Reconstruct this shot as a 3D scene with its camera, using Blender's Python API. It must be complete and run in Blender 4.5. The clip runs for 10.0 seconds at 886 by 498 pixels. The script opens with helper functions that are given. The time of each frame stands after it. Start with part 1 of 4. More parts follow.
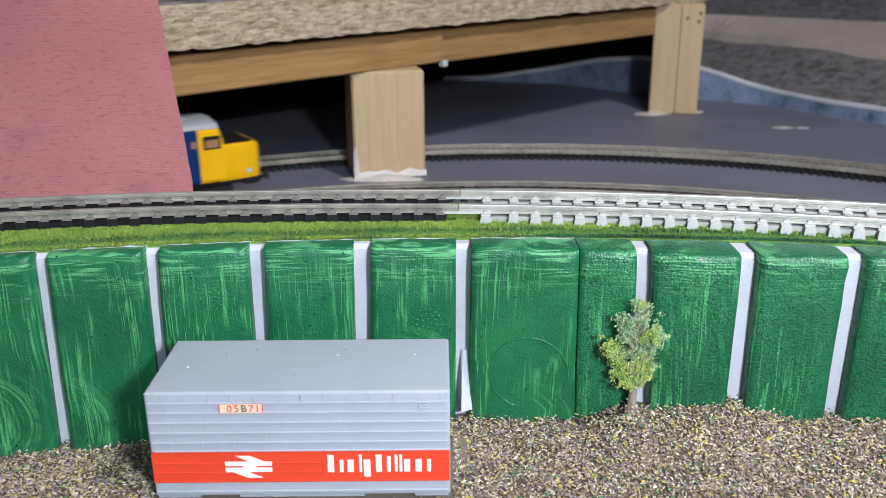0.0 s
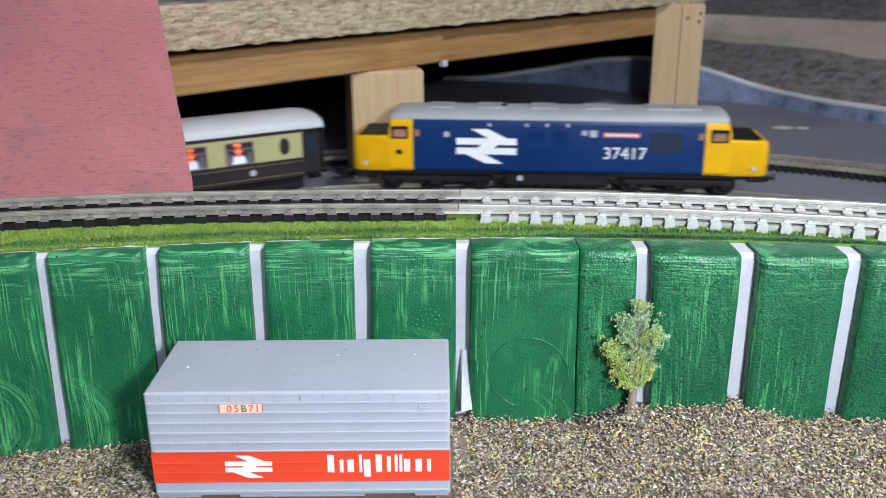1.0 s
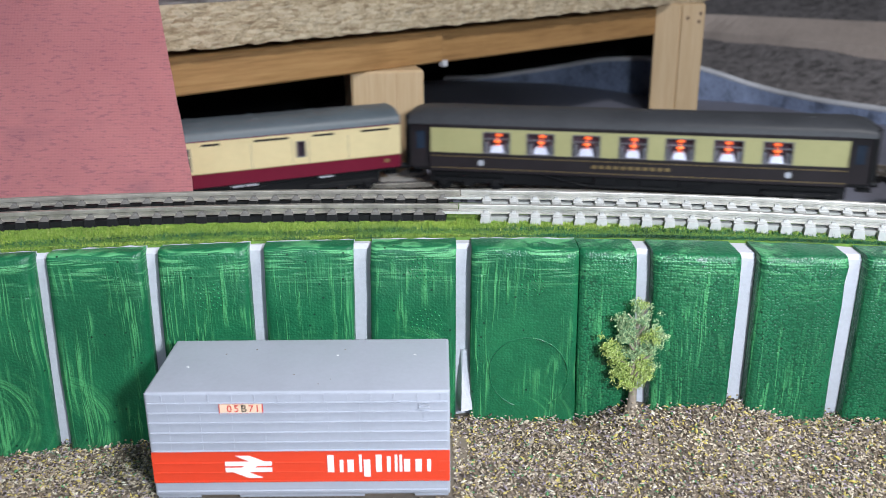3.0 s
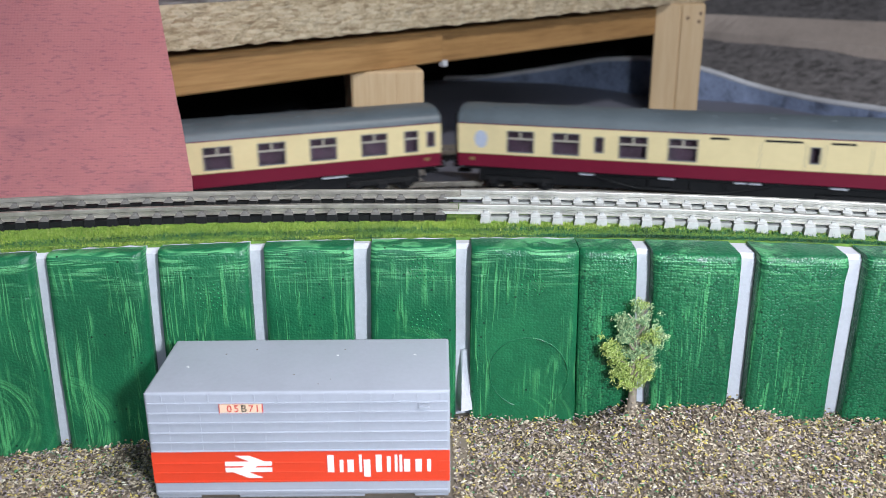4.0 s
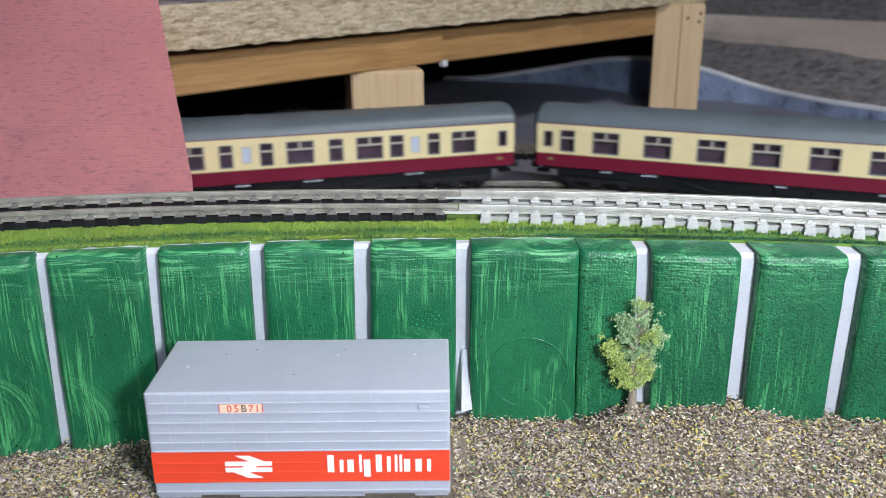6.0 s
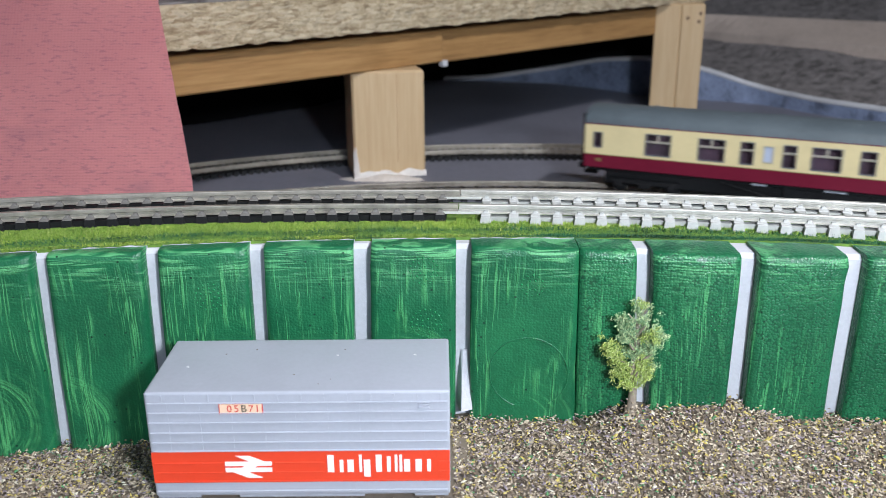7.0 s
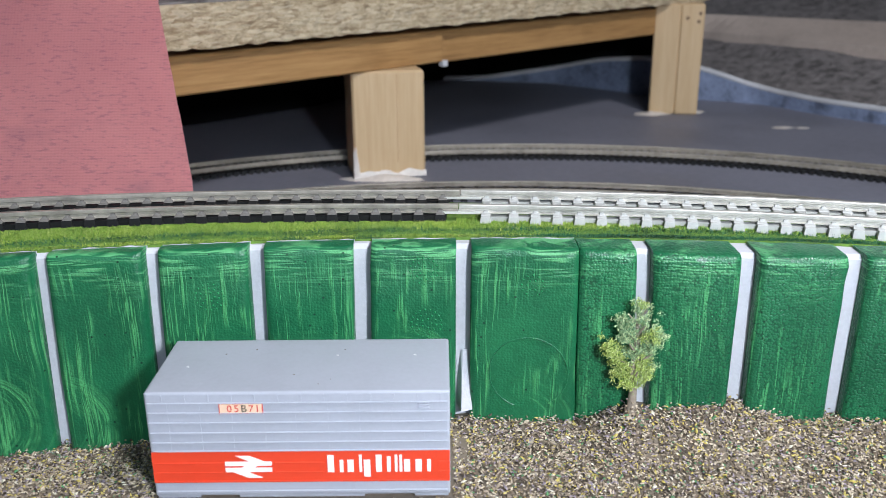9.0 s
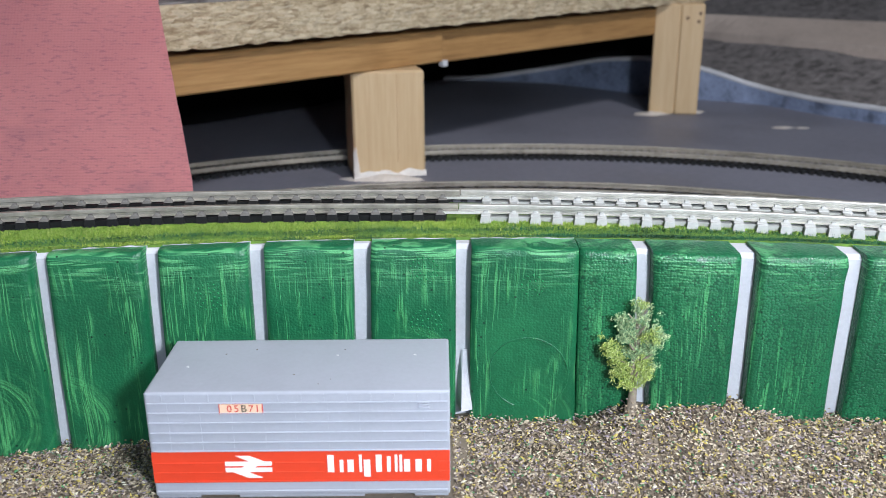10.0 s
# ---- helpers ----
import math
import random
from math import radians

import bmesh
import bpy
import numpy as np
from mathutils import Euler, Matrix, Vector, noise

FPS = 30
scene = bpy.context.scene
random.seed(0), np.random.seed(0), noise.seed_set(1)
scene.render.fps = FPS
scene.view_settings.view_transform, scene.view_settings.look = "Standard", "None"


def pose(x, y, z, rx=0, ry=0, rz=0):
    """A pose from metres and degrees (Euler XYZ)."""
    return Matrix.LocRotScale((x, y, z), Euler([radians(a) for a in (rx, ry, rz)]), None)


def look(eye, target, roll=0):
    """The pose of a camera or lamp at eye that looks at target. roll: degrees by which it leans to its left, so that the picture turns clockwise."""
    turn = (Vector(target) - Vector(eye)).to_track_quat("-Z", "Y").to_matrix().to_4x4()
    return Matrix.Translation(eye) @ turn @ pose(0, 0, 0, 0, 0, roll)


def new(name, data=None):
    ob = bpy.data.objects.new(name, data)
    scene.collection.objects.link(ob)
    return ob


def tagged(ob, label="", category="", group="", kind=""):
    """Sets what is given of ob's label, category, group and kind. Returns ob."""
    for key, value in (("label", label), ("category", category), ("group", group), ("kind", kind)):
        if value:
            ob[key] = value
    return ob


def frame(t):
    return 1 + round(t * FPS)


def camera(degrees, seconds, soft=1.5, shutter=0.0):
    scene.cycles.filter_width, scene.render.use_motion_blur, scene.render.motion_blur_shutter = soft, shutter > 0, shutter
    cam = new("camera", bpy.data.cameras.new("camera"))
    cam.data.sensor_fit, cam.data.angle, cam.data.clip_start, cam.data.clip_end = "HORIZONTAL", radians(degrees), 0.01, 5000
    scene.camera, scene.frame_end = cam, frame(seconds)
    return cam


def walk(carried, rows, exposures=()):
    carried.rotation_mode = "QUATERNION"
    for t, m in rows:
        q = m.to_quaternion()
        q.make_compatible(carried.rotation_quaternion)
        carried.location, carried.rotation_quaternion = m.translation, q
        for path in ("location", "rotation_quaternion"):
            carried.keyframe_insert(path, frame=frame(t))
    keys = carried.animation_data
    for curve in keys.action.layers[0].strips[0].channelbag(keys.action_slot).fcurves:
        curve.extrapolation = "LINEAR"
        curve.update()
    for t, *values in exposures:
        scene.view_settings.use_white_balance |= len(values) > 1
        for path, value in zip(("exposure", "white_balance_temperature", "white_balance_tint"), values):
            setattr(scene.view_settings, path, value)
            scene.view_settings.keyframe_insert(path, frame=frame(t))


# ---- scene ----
# ---- camera and its stand ----
S = 0.001                                   # all plan numbers below are millimetres
cam = camera(53.0, 10.0, soft=0.85, shutter=0.25)
cam.data.dof.use_dof = True
cam.data.dof.focus_distance = 0.150
cam.data.dof.aperture_fstop = 42
EYE = look((0.03982, -0.105517, 0.073286), (0.039826, -0.103629, 0.072628), -0.4)
walk(cam, [(0, EYE), (10, EYE)])

# ---- world and lamps ----
world = bpy.data.worlds.new("room_air")
scene.world = world
world.use_nodes = True
world.node_tree.nodes["Background"].inputs[0].default_value = (0.75, 0.82, 1.0, 1)
world.node_tree.nodes["Background"].inputs[1].default_value = 0.15


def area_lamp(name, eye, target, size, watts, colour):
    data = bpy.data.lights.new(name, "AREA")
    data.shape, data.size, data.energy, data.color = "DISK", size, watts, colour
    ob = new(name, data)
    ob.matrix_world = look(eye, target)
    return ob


area_lamp("work_lamp", (0.255, -0.100, 0.400), (0.05, 0.06, 0.02), 0.05, 1.78, (0.96, 0.955, 0.975))
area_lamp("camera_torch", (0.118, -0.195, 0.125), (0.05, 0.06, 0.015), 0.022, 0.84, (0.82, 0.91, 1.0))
# added blue fill, low behind the camera to reach under the deck; no known source
area_lamp("ceiling_lamp", (0.25, -1.8, 0.95), (0.1, 0.15, 0), 0.9, 8.5, (0.66, 0.80, 1.0))
scene.view_settings.exposure = 0.0

# ---- materials ----


def nodes_of(name):
    m = bpy.data.materials.new(name)
    m.use_nodes = True
    t = m.node_tree
    return m, t, t.nodes["Principled BSDF"]


def node(t, kind, **values):
    n = t.nodes.new(kind)
    for key, value in values.items():
        n.inputs[key.replace("_", " ")].default_value = value
    return n


def coords(t, stretch=(1, 1, 1), turn=(0, 0, 0)):
    c = t.nodes.new("ShaderNodeTexCoord")
    mp = t.nodes.new("ShaderNodeMapping")
    mp.inputs["Scale"].default_value = stretch
    mp.inputs["Rotation"].default_value = turn
    t.links.new(c.outputs["Object"], mp.inputs["Vector"])
    return mp.outputs["Vector"]


def noise_of(t, vec, scale, detail=4, rough=0.6):
    n = node(t, "ShaderNodeTexNoise", Scale=scale, Detail=detail, Roughness=rough)
    t.links.new(vec, n.inputs["Vector"])
    return n.outputs["Fac"]


def ramp(t, fac, stops):
    r = t.nodes.new("ShaderNodeValToRGB")
    el = r.color_ramp.elements
    while len(el) < len(stops):
        el.new(0.5)
    for e, (p, c) in zip(el, stops):
        e.position, e.color = p, (*c, 1) if len(c) == 3 else c
    t.links.new(fac, r.inputs["Fac"])
    return r.outputs["Color"]


def mix(t, fac, a, b, mode="MIX"):
    m = t.nodes.new("ShaderNodeMix")
    m.data_type, m.blend_type = "RGBA", mode
    for sock, v in ((m.inputs[0], fac), (m.inputs[6], a), (m.inputs[7], b)):
        if isinstance(v, (float, int)):
            sock.default_value = v
        elif isinstance(v, tuple):
            sock.default_value = (*v, 1)
        else:
            t.links.new(v, sock)
    return m.outputs[2]


def bump(t, p, height, strength, depth):
    b = node(t, "ShaderNodeBump", Strength=strength, Distance=depth)
    t.links.new(height, b.inputs["Height"])
    t.links.new(b.outputs["Normal"], p.inputs["Normal"])
    return b


def paint(name, col, vary=0.12, rough=0.45, metal=0.0, grain=900, stain=60, relief=0.15, depth=0.00015, spec=0.5):
    """A plain coloured surface with stains and fine grain."""
    m, t, p = nodes_of(name)
    v = coords(t)
    big, fine = noise_of(t, v, stain, 5), noise_of(t, v, grain, 3)
    dark = tuple(c * (1 - 2 * vary) for c in col)
    lite = tuple(min(1, c * (1 + vary) + 0.01 * vary) for c in col)
    c = ramp(t, big, [(0.3, dark), (0.5, col), (0.72, lite)])
    c = mix(t, 0.35, c, ramp(t, fine, [(0.3, dark), (0.7, lite)]))
    t.links.new(c, p.inputs["Base Color"])
    r = ramp(t, big, [(0.3, (rough * 0.85,) * 3), (0.7, (min(1, rough * 1.15),) * 3)])
    t.links.new(r, p.inputs["Roughness"])
    p.inputs["Metallic"].default_value = metal
    p.inputs["Specular IOR Level"].default_value = spec
    bump(t, p, fine, relief, depth)
    return m


def node_colour(t, vec, scale):
    """Noise as a free vector."""
    w = node(t, "ShaderNodeTexNoise", Scale=float(scale), Detail=2.0)
    t.links.new(vec, w.inputs["Vector"])
    return w.outputs["Color"]


def apart(t, vec, place, scale=(1, 1)):
    """Distance from a place (x, z) across an upright face."""
    a = t.nodes.new("ShaderNodeVectorMath")
    a.operation = "MULTIPLY"
    t.links.new(vec, a.inputs[0])
    a.inputs[1].default_value = (scale[0], 0, scale[1])
    b = t.nodes.new("ShaderNodeVectorMath")
    b.operation = "DISTANCE"
    t.links.new(a.outputs[0], b.inputs[0])
    b.inputs[1].default_value = (place[0] * scale[0], 0, place[1] * scale[1])
    return b.outputs["Value"]


# where the brush was swung round on the panels: x, z, inner and outer radius
SWINGS = ((-0.0222, -0.0010, 0.0045, 0.0112), (-0.0335, 0.001, 0.0035, 0.0105), (0.004, 0.004, 0.004, 0.0125), (0.0185, 0.0045, 0.003, 0.0115), (0.034, 0.006, 0.005, 0.011), (0.0535, -0.002, 0.003, 0.0085))


def green_foam(name, beads, strokes, arcing, depth):
    """Glossy green paint brushed over foam; beads: relief of the foam's grains and shade coloured between them,
    strokes: how much streaky light paint.
    """
    m, t, p = nodes_of(name)
    here = coords(t)
    info = t.nodes.new("ShaderNodeObjectInfo")
    shift = t.nodes.new("ShaderNodeVectorMath")
    shift.operation = "MULTIPLY_ADD"
    t.links.new(info.outputs["Random"], shift.inputs[0])
    shift.inputs[1].default_value = (0.4, 0.3, 0.7)
    t.links.new(here, shift.inputs[2])
    v = shift.outputs[0]

    def stretched(sx, sz, warp):
        w = node(t, "ShaderNodeTexNoise", Scale=60.0, Detail=2.0)
        t.links.new(v, w.inputs["Vector"])
        a = t.nodes.new("ShaderNodeVectorMath")
        a.operation = "MULTIPLY_ADD"
        t.links.new(w.outputs["Color"], a.inputs[0])
        a.inputs[1].default_value = (warp, warp, warp)
        t.links.new(v, a.inputs[2])
        mp = t.nodes.new("ShaderNodeMapping")
        mp.inputs["Scale"].default_value = (sx, sx, sz)
        t.links.new(a.outputs[0], mp.inputs["Vector"])
        return mp.outputs["Vector"]

    def times(*facs):
        out = facs[0]
        for f in facs[1:]:
            out = mix(t, 1.0, out, f, "MULTIPLY")
        return out
    up = noise_of(t, stretched(2300, 55, 0.0018), 1.0, 2)
    up_where = ramp(t, noise_of(t, stretched(260, 60, 0.004), 1.0, 2), [(0.47, (0, 0, 0)), (0.60, (1, 1, 1))])
    across = noise_of(t, stretched(160, 3300, 0.0025), 1.0, 2)
    across_where = ramp(t, noise_of(t, stretched(110, 300, 0.004), 1.0, 2), [(0.42, (0, 0, 0)), (0.54, (1, 1, 1))])
    s3 = None
    flat = t.nodes.new("ShaderNodeVectorMath")
    flat.operation = "MULTIPLY_ADD"
    t.links.new(node_colour(t, here, 150), flat.inputs[0])
    flat.inputs[1].default_value = (0.0016, 0, 0.0016)
    t.links.new(here, flat.inputs[2])
    sweep = noise_of(t, here, 210, 2)
    xsep = t.nodes.new("ShaderNodeSeparateXYZ")
    t.links.new(here, xsep.inputs[0])
    shifted = t.nodes.new("ShaderNodeMath")
    t.links.new(xsep.outputs["X"], shifted.inputs[0])
    shifted.inputs[1].default_value = 0.5
    along = shifted.outputs[0]
    for hx, hz, r0, r1 in SWINGS:
        far = apart(t, flat.outputs[0], (hx, hz))
        spin = t.nodes.new("ShaderNodeCombineXYZ")
        t.links.new(far, spin.inputs[0])
        wide = t.nodes.new("ShaderNodeMath")
        wide.operation = "MULTIPLY"
        wide.inputs[1].default_value = 0.00018
        t.links.new(sweep, wide.inputs[0])
        t.links.new(wide.outputs[0], spin.inputs[1])
        spin.inputs[2].default_value = hx
        line = ramp(t, noise_of(t, spin.outputs[0], 1500, 3), [(0.48, (0, 0, 0)), (0.66, (arcing,) * 3)])
        ring = ramp(t, far, [(r0, (0, 0, 0)), (r0 * 1.25, (1, 1, 1)), (r1 * 0.86, (1, 1, 1)), (r1, (0, 0, 0))])
        half = ramp(t, along, [(0.5 + hx, (0, 0, 0)), (0.502 + hx, (1, 1, 1))])
        one = times(line, ring, half, ramp(t, sweep, [(0.40, (0, 0, 0)), (0.54, (1, 1, 1))]))
        s3 = one if s3 is None else mix(t, 1.0, s3, one, "LIGHTEN")
    zsep = t.nodes.new("ShaderNodeSeparateXYZ")
    t.links.new(here, zsep.inputs[0])
    z = zsep.outputs["Z"]
    high = ramp(t, z, [(0.0228, (0, 0, 0)), (0.0250, (1, 1, 1)), (0.0272, (1, 1, 1)), (0.0279, (0.05, 0.05, 0.05))])
    mid = ramp(t, z, [(0.0235, (1, 1, 1)), (0.0255, (0, 0, 0))])
    patch = noise_of(t, v, 60, 3)
    fine = noise_of(t, v, 900, 4, 0.7)
    base = ramp(t, patch, [(0.34, (0.0075, 0.098, 0.040)), (0.52, (0.0120, 0.132, 0.053)), (0.7, (0.019, 0.178, 0.068))])
    base = mix(t, 0.25, base, ramp(t, fine, [(0.35, (0.003, 0.055, 0.030)), (0.65, (0.018, 0.165, 0.078))]))
    s1 = times(ramp(t, up, [(0.50, (0, 0, 0)), (0.60, (strokes,) * 3)]), up_where, mid)
    s2 = times(ramp(t, across, [(0.49, (0, 0, 0)), (0.58, (strokes,) * 3)]), across_where, high)
    c = mix(t, s1, base, (0.075, 0.33, 0.125))
    c = mix(t, s2, c, (0.15, 0.50, 0.21))
    c = mix(t, s3, c, (0.085, 0.36, 0.13))
    cells = node(t, "ShaderNodeTexVoronoi", Scale=2200.0, Randomness=0.7)
    t.links.new(stretched(1, 1.1, 0.0002), cells.inputs["Vector"])
    # dark dots: the shade inside small pits, put into the colour
    holes = node(t, "ShaderNodeTexVoronoi", Scale=560.0)
    t.links.new(v, holes.inputs["Vector"])
    hs = t.nodes.new("ShaderNodeSeparateColor")
    t.links.new(holes.outputs["Color"], hs.inputs[0])
    hole = times(ramp(t, holes.outputs["Distance"], [(0.07, (0.9, 0.9, 0.9)), (0.13, (0, 0, 0))]), ramp(t, hs.outputs[0], [(0.35, (0, 0, 0)), (0.45, (1, 1, 1))]))
    c = mix(t, hole, c, (0.002, 0.020, 0.011))
    # creases between beads darkened in the colour, as their shade
    bead_gap_shade = times(ramp(t, cells.outputs["Distance"], [(0.50, (0, 0, 0)), (0.66, (1, 1, 1))]), ramp(t, fine, [(0.42, (0.15, 0.15, 0.15)), (0.58, (1, 1, 1))]))
    c = mix(t, times(bead_gap_shade, ramp(t, patch, [(0.0, (beads,) * 3), (1.0, (beads,) * 3)])), c, (0.003, 0.040, 0.020))
    t.links.new(c, p.inputs["Base Color"])
    p.inputs["Roughness"].default_value = 0.34
    p.inputs["Specular IOR Level"].default_value = 0.45
    paint_h = mix(t, 0.5, mix(t, 1.0, s1, s2, "ADD"), mix(t, 0.5, s3, fine))
    bead = ramp(t, cells.outputs["Distance"], [(0.0, (1, 1, 1)), (0.35, (0.8, 0.8, 0.8)), (0.62, (0.15, 0.15, 0.15)), (0.8, (0, 0, 0))])
    bump(t, p, mix(t, beads, paint_h, bead), 0.7, depth)
    return m


def gravel_mat():
    m, t, p = nodes_of("coloured_scatter")
    g = t.nodes.new("ShaderNodeNewGeometry")
    c = ramp(t, g.outputs["Random Per Island"], [
        (0.0, (0.07, 0.05, 0.035)), (0.16, (0.20, 0.145, 0.10)), (0.36, (0.40, 0.315, 0.23)), (0.56, (0.62, 0.52, 0.40)),
        (0.74, (0.34, 0.28, 0.33)), (0.84, (0.62, 0.50, 0.14)), (0.93, (0.12, 0.29, 0.13)), (0.965, (0.76, 0.71, 0.58))])
    [n for n in t.nodes if n.type == "VALTORGB"][0].color_ramp.interpolation = "CONSTANT"
    v = coords(t)
    f = noise_of(t, v, 1500, 3)
    c = mix(t, 0.5, c, ramp(t, f, [(0.3, (0.45, 0.45, 0.45)), (0.7, (1, 1, 1))]), "MULTIPLY")
    t.links.new(c, p.inputs["Base Color"])
    p.inputs["Roughness"].default_value = 0.75
    bump(t, p, f, 0.4, 0.0002)
    return m


def grass_mat():
    m, t, p = nodes_of("static_grass")
    g = t.nodes.new("ShaderNodeNewGeometry")
    c = ramp(t, g.outputs["Random Per Island"], [(0.0, (0.13, 0.24, 0.03)), (0.3, (0.24, 0.38, 0.04)), (0.6, (0.36, 0.50, 0.06)), (0.85, (0.50, 0.58, 0.13)), (1.0, (0.62, 0.60, 0.26))])
    big = noise_of(t, coords(t), 70, 3)
    c = mix(t, ramp(t, big, [(0.40, (0, 0, 0)), (0.72, (0.6, 0.6, 0.6))]), c, (0.08, 0.21, 0.04))
    t.links.new(c, p.inputs["Base Color"])
    p.inputs["Roughness"].default_value = 0.7
    return m


def wood_mat(name, cols, along="x", knots=True):
    m, t, p = nodes_of(name)
    sx = {"x": (18, 420, 420), "z": (420, 420, 18)}[along]
    v = coords(t, sx)
    ring = noise_of(t, v, 1.0, 6, 0.65)
    fine = noise_of(t, coords(t, tuple(4 * s for s in sx)), 1.0, 3)
    big = noise_of(t, coords(t), 45, 4)
    c = ramp(t, ring, [(0.3, cols[0]), (0.5, cols[1]), (0.68, cols[2])])
    c = mix(t, 0.35, c, ramp(t, fine, [(0.3, cols[0]), (0.7, cols[2])]))
    c = mix(t, ramp(t, big, [(0.52, (0, 0, 0)), (0.75, (0.45, 0.45, 0.45))]), c, cols[0])
    t.links.new(c, p.inputs["Base Color"])
    p.inputs["Roughness"].default_value = 0.6
    bump(t, p, fine, 0.25, 0.0003)
    return m


def chip_mat():
    m, t, p = nodes_of("raw_chipboard")
    warp = coords(t, (170, 170, 640))
    n1, n2 = noise_of(t, warp, 1.0, 6, 0.75), noise_of(t, coords(t, (900, 900, 1900)), 1.0, 3)
    chips = node(t, "ShaderNodeTexVoronoi", Scale=1.0)
    t.links.new(coords(t, (330, 330, 1500)), chips.inputs["Vector"])
    c = ramp(t, n1, [(0.32, (0.15, 0.085, 0.04)), (0.42, (0.42, 0.30, 0.17)), (0.54, (0.66, 0.52, 0.33)), (0.70, (0.86, 0.74, 0.54))])
    c = mix(t, 0.35, c, ramp(t, n2, [(0.3, (0.22, 0.14, 0.08)), (0.7, (0.86, 0.75, 0.56))]))
    tint = t.nodes.new("ShaderNodeSeparateColor")
    t.links.new(chips.outputs["Color"], tint.inputs[0])
    c = mix(t, ramp(t, tint.outputs[0], [(0.0, (0.55, 0.55, 0.55)), (0.3, (0, 0, 0))]), c, (0.24, 0.14, 0.07))
    c = mix(t, ramp(t, tint.outputs[1], [(0.6, (0, 0, 0)), (0.9, (0.5, 0.5, 0.5))]), c, (0.84, 0.73, 0.54))
    t.links.new(c, p.inputs["Base Color"])
    p.inputs["Roughness"].default_value = 0.85
    bump(t, p, n1, 1.0, 0.002)
    return m


def cloth_mat():
    m, t, p = nodes_of("red_woven_cloth")
    v = coords(t)
    warp = t.nodes.new("ShaderNodeTexWave")
    warp.bands_direction = "Z"
    warp.inputs["Scale"].default_value = 560
    warp.inputs["Distortion"].default_value = 2.2
    warp.inputs["Detail"].default_value = 3
    warp.inputs["Detail Scale"].default_value = 2.0
    t.links.new(v, warp.inputs["Vector"])
    weft = t.nodes.new("ShaderNodeTexWave")
    weft.bands_direction = "X"
    weft.inputs["Scale"].default_value = 420
    weft.inputs["Distortion"].default_value = 2.5
    weft.inputs["Detail"].default_value = 3
    t.links.new(v, weft.inputs["Vector"])
    slub = noise_of(t, coords(t, (420, 420, 2300)), 1.0, 2)
    big = noise_of(t, v, 28, 4)
    blot = noise_of(t, coords(t, (25, 25, 70)), 1.0, 4)
    c = ramp(t, big, [(0.3, (0.66, 0.265, 0.285)), (0.7, (0.80, 0.345, 0.35))])
    c = mix(t, ramp(t, warp.outputs["Fac"], [(0.1, (0.22, 0.22, 0.22)), (0.5, (0, 0, 0))]), c, (0.52, 0.20, 0.23))
    c = mix(t, ramp(t, weft.outputs["Fac"], [(0.1, (0.07, 0.07, 0.07)), (0.5, (0, 0, 0))]), c, (0.86, 0.46, 0.47))
    c = mix(t, ramp(t, slub, [(0.34, (0.45, 0.45, 0.45)), (0.44, (0, 0, 0))]), c, (0.40, 0.16, 0.21))
    c = mix(t, ramp(t, blot, [(0.60, (0, 0, 0)), (0.74, (0.4, 0.4, 0.4))]), c, (0.33, 0.14, 0.20))
    for place, far in (((-0.0265, 0.0215), 0.0045), ((-0.037, 0.012), 0.004)):
        c = mix(t, ramp(t, apart(t, v, place, (1, 1.6)), [(far * 0.3, (0.42, 0.42, 0.42)), (far, (0, 0, 0))]), c, (0.34, 0.17, 0.22))
    t.links.new(c, p.inputs["Base Color"])
    p.inputs["Roughness"].default_value = 0.95
    p.inputs["Specular IOR Level"].default_value = 0.15
    bump(t, p, mix(t, 0.2, warp.outputs["Fac"], weft.outputs["Fac"]), 0.25, 0.0002)
    return m


GREEN, GREEN_BEADED = green_foam("green_brushed_foam", 0.16, 1.0, 1.0, 0.00036), green_foam("green_beaded_foam", 0.75, 0.85, 0.35, 0.00012)
GRAVEL, GRASS, CHIP, CLOTH = gravel_mat(), grass_mat(), chip_mat(), cloth_mat()
GREEN_BEAD = paint("green_gloss_bead", (0.03, 0.23, 0.09), 0.2, 0.25, relief=0.05)
WHITE_FOAM = paint("white_polystyrene", (0.53, 0.525, 0.58), 0.08, 0.75, grain=1500, stain=120, relief=0.4)
SOIL = paint("brown_glue_bed", (0.20, 0.16, 0.125), 0.2, 0.9, relief=0.6)
# for green overspray and for the shade coloured into the groove
GRASS_PAINT_SHADE = paint("painted_shaded_grass", (0.02, 0.135, 0.06), 0.4, 0.6, grain=900)
TURF = paint("turf_mat", (0.13, 0.24, 0.035), 0.3, 0.9, relief=0.6, grain=1400)
GREY_BOARD = paint("grey_painted_board", (0.168, 0.170, 0.212), 0.16, 0.55, grain=500, stain=22, relief=0.3, depth=0.0003)
GREY_PLASTIC = paint("grey_plastic", (0.385, 0.40, 0.465), 0.05, 0.42, grain=1400, stain=90, relief=0.10)
RED_PLASTIC = paint("red_print", (0.75, 0.060, 0.024), 0.05, 0.4, grain=1400, relief=0.06)
WHITE_PRINT = paint("white_print", (0.85, 0.85, 0.86), 0.03, 0.45, relief=0.05)
CREAM_PRINT = paint("cream_label", (0.80, 0.58, 0.42), 0.05, 0.5, relief=0.05)
RAIL = paint("nickel_rail", (0.60, 0.57, 0.53), 0.2, 0.42, 0.55, grain=700, stain=140, relief=0.2)
BRIGHT_RAIL = paint("bright_joiner", (0.80, 0.79, 0.76), 0.1, 0.35, 0.4, grain=700, relief=0.1)
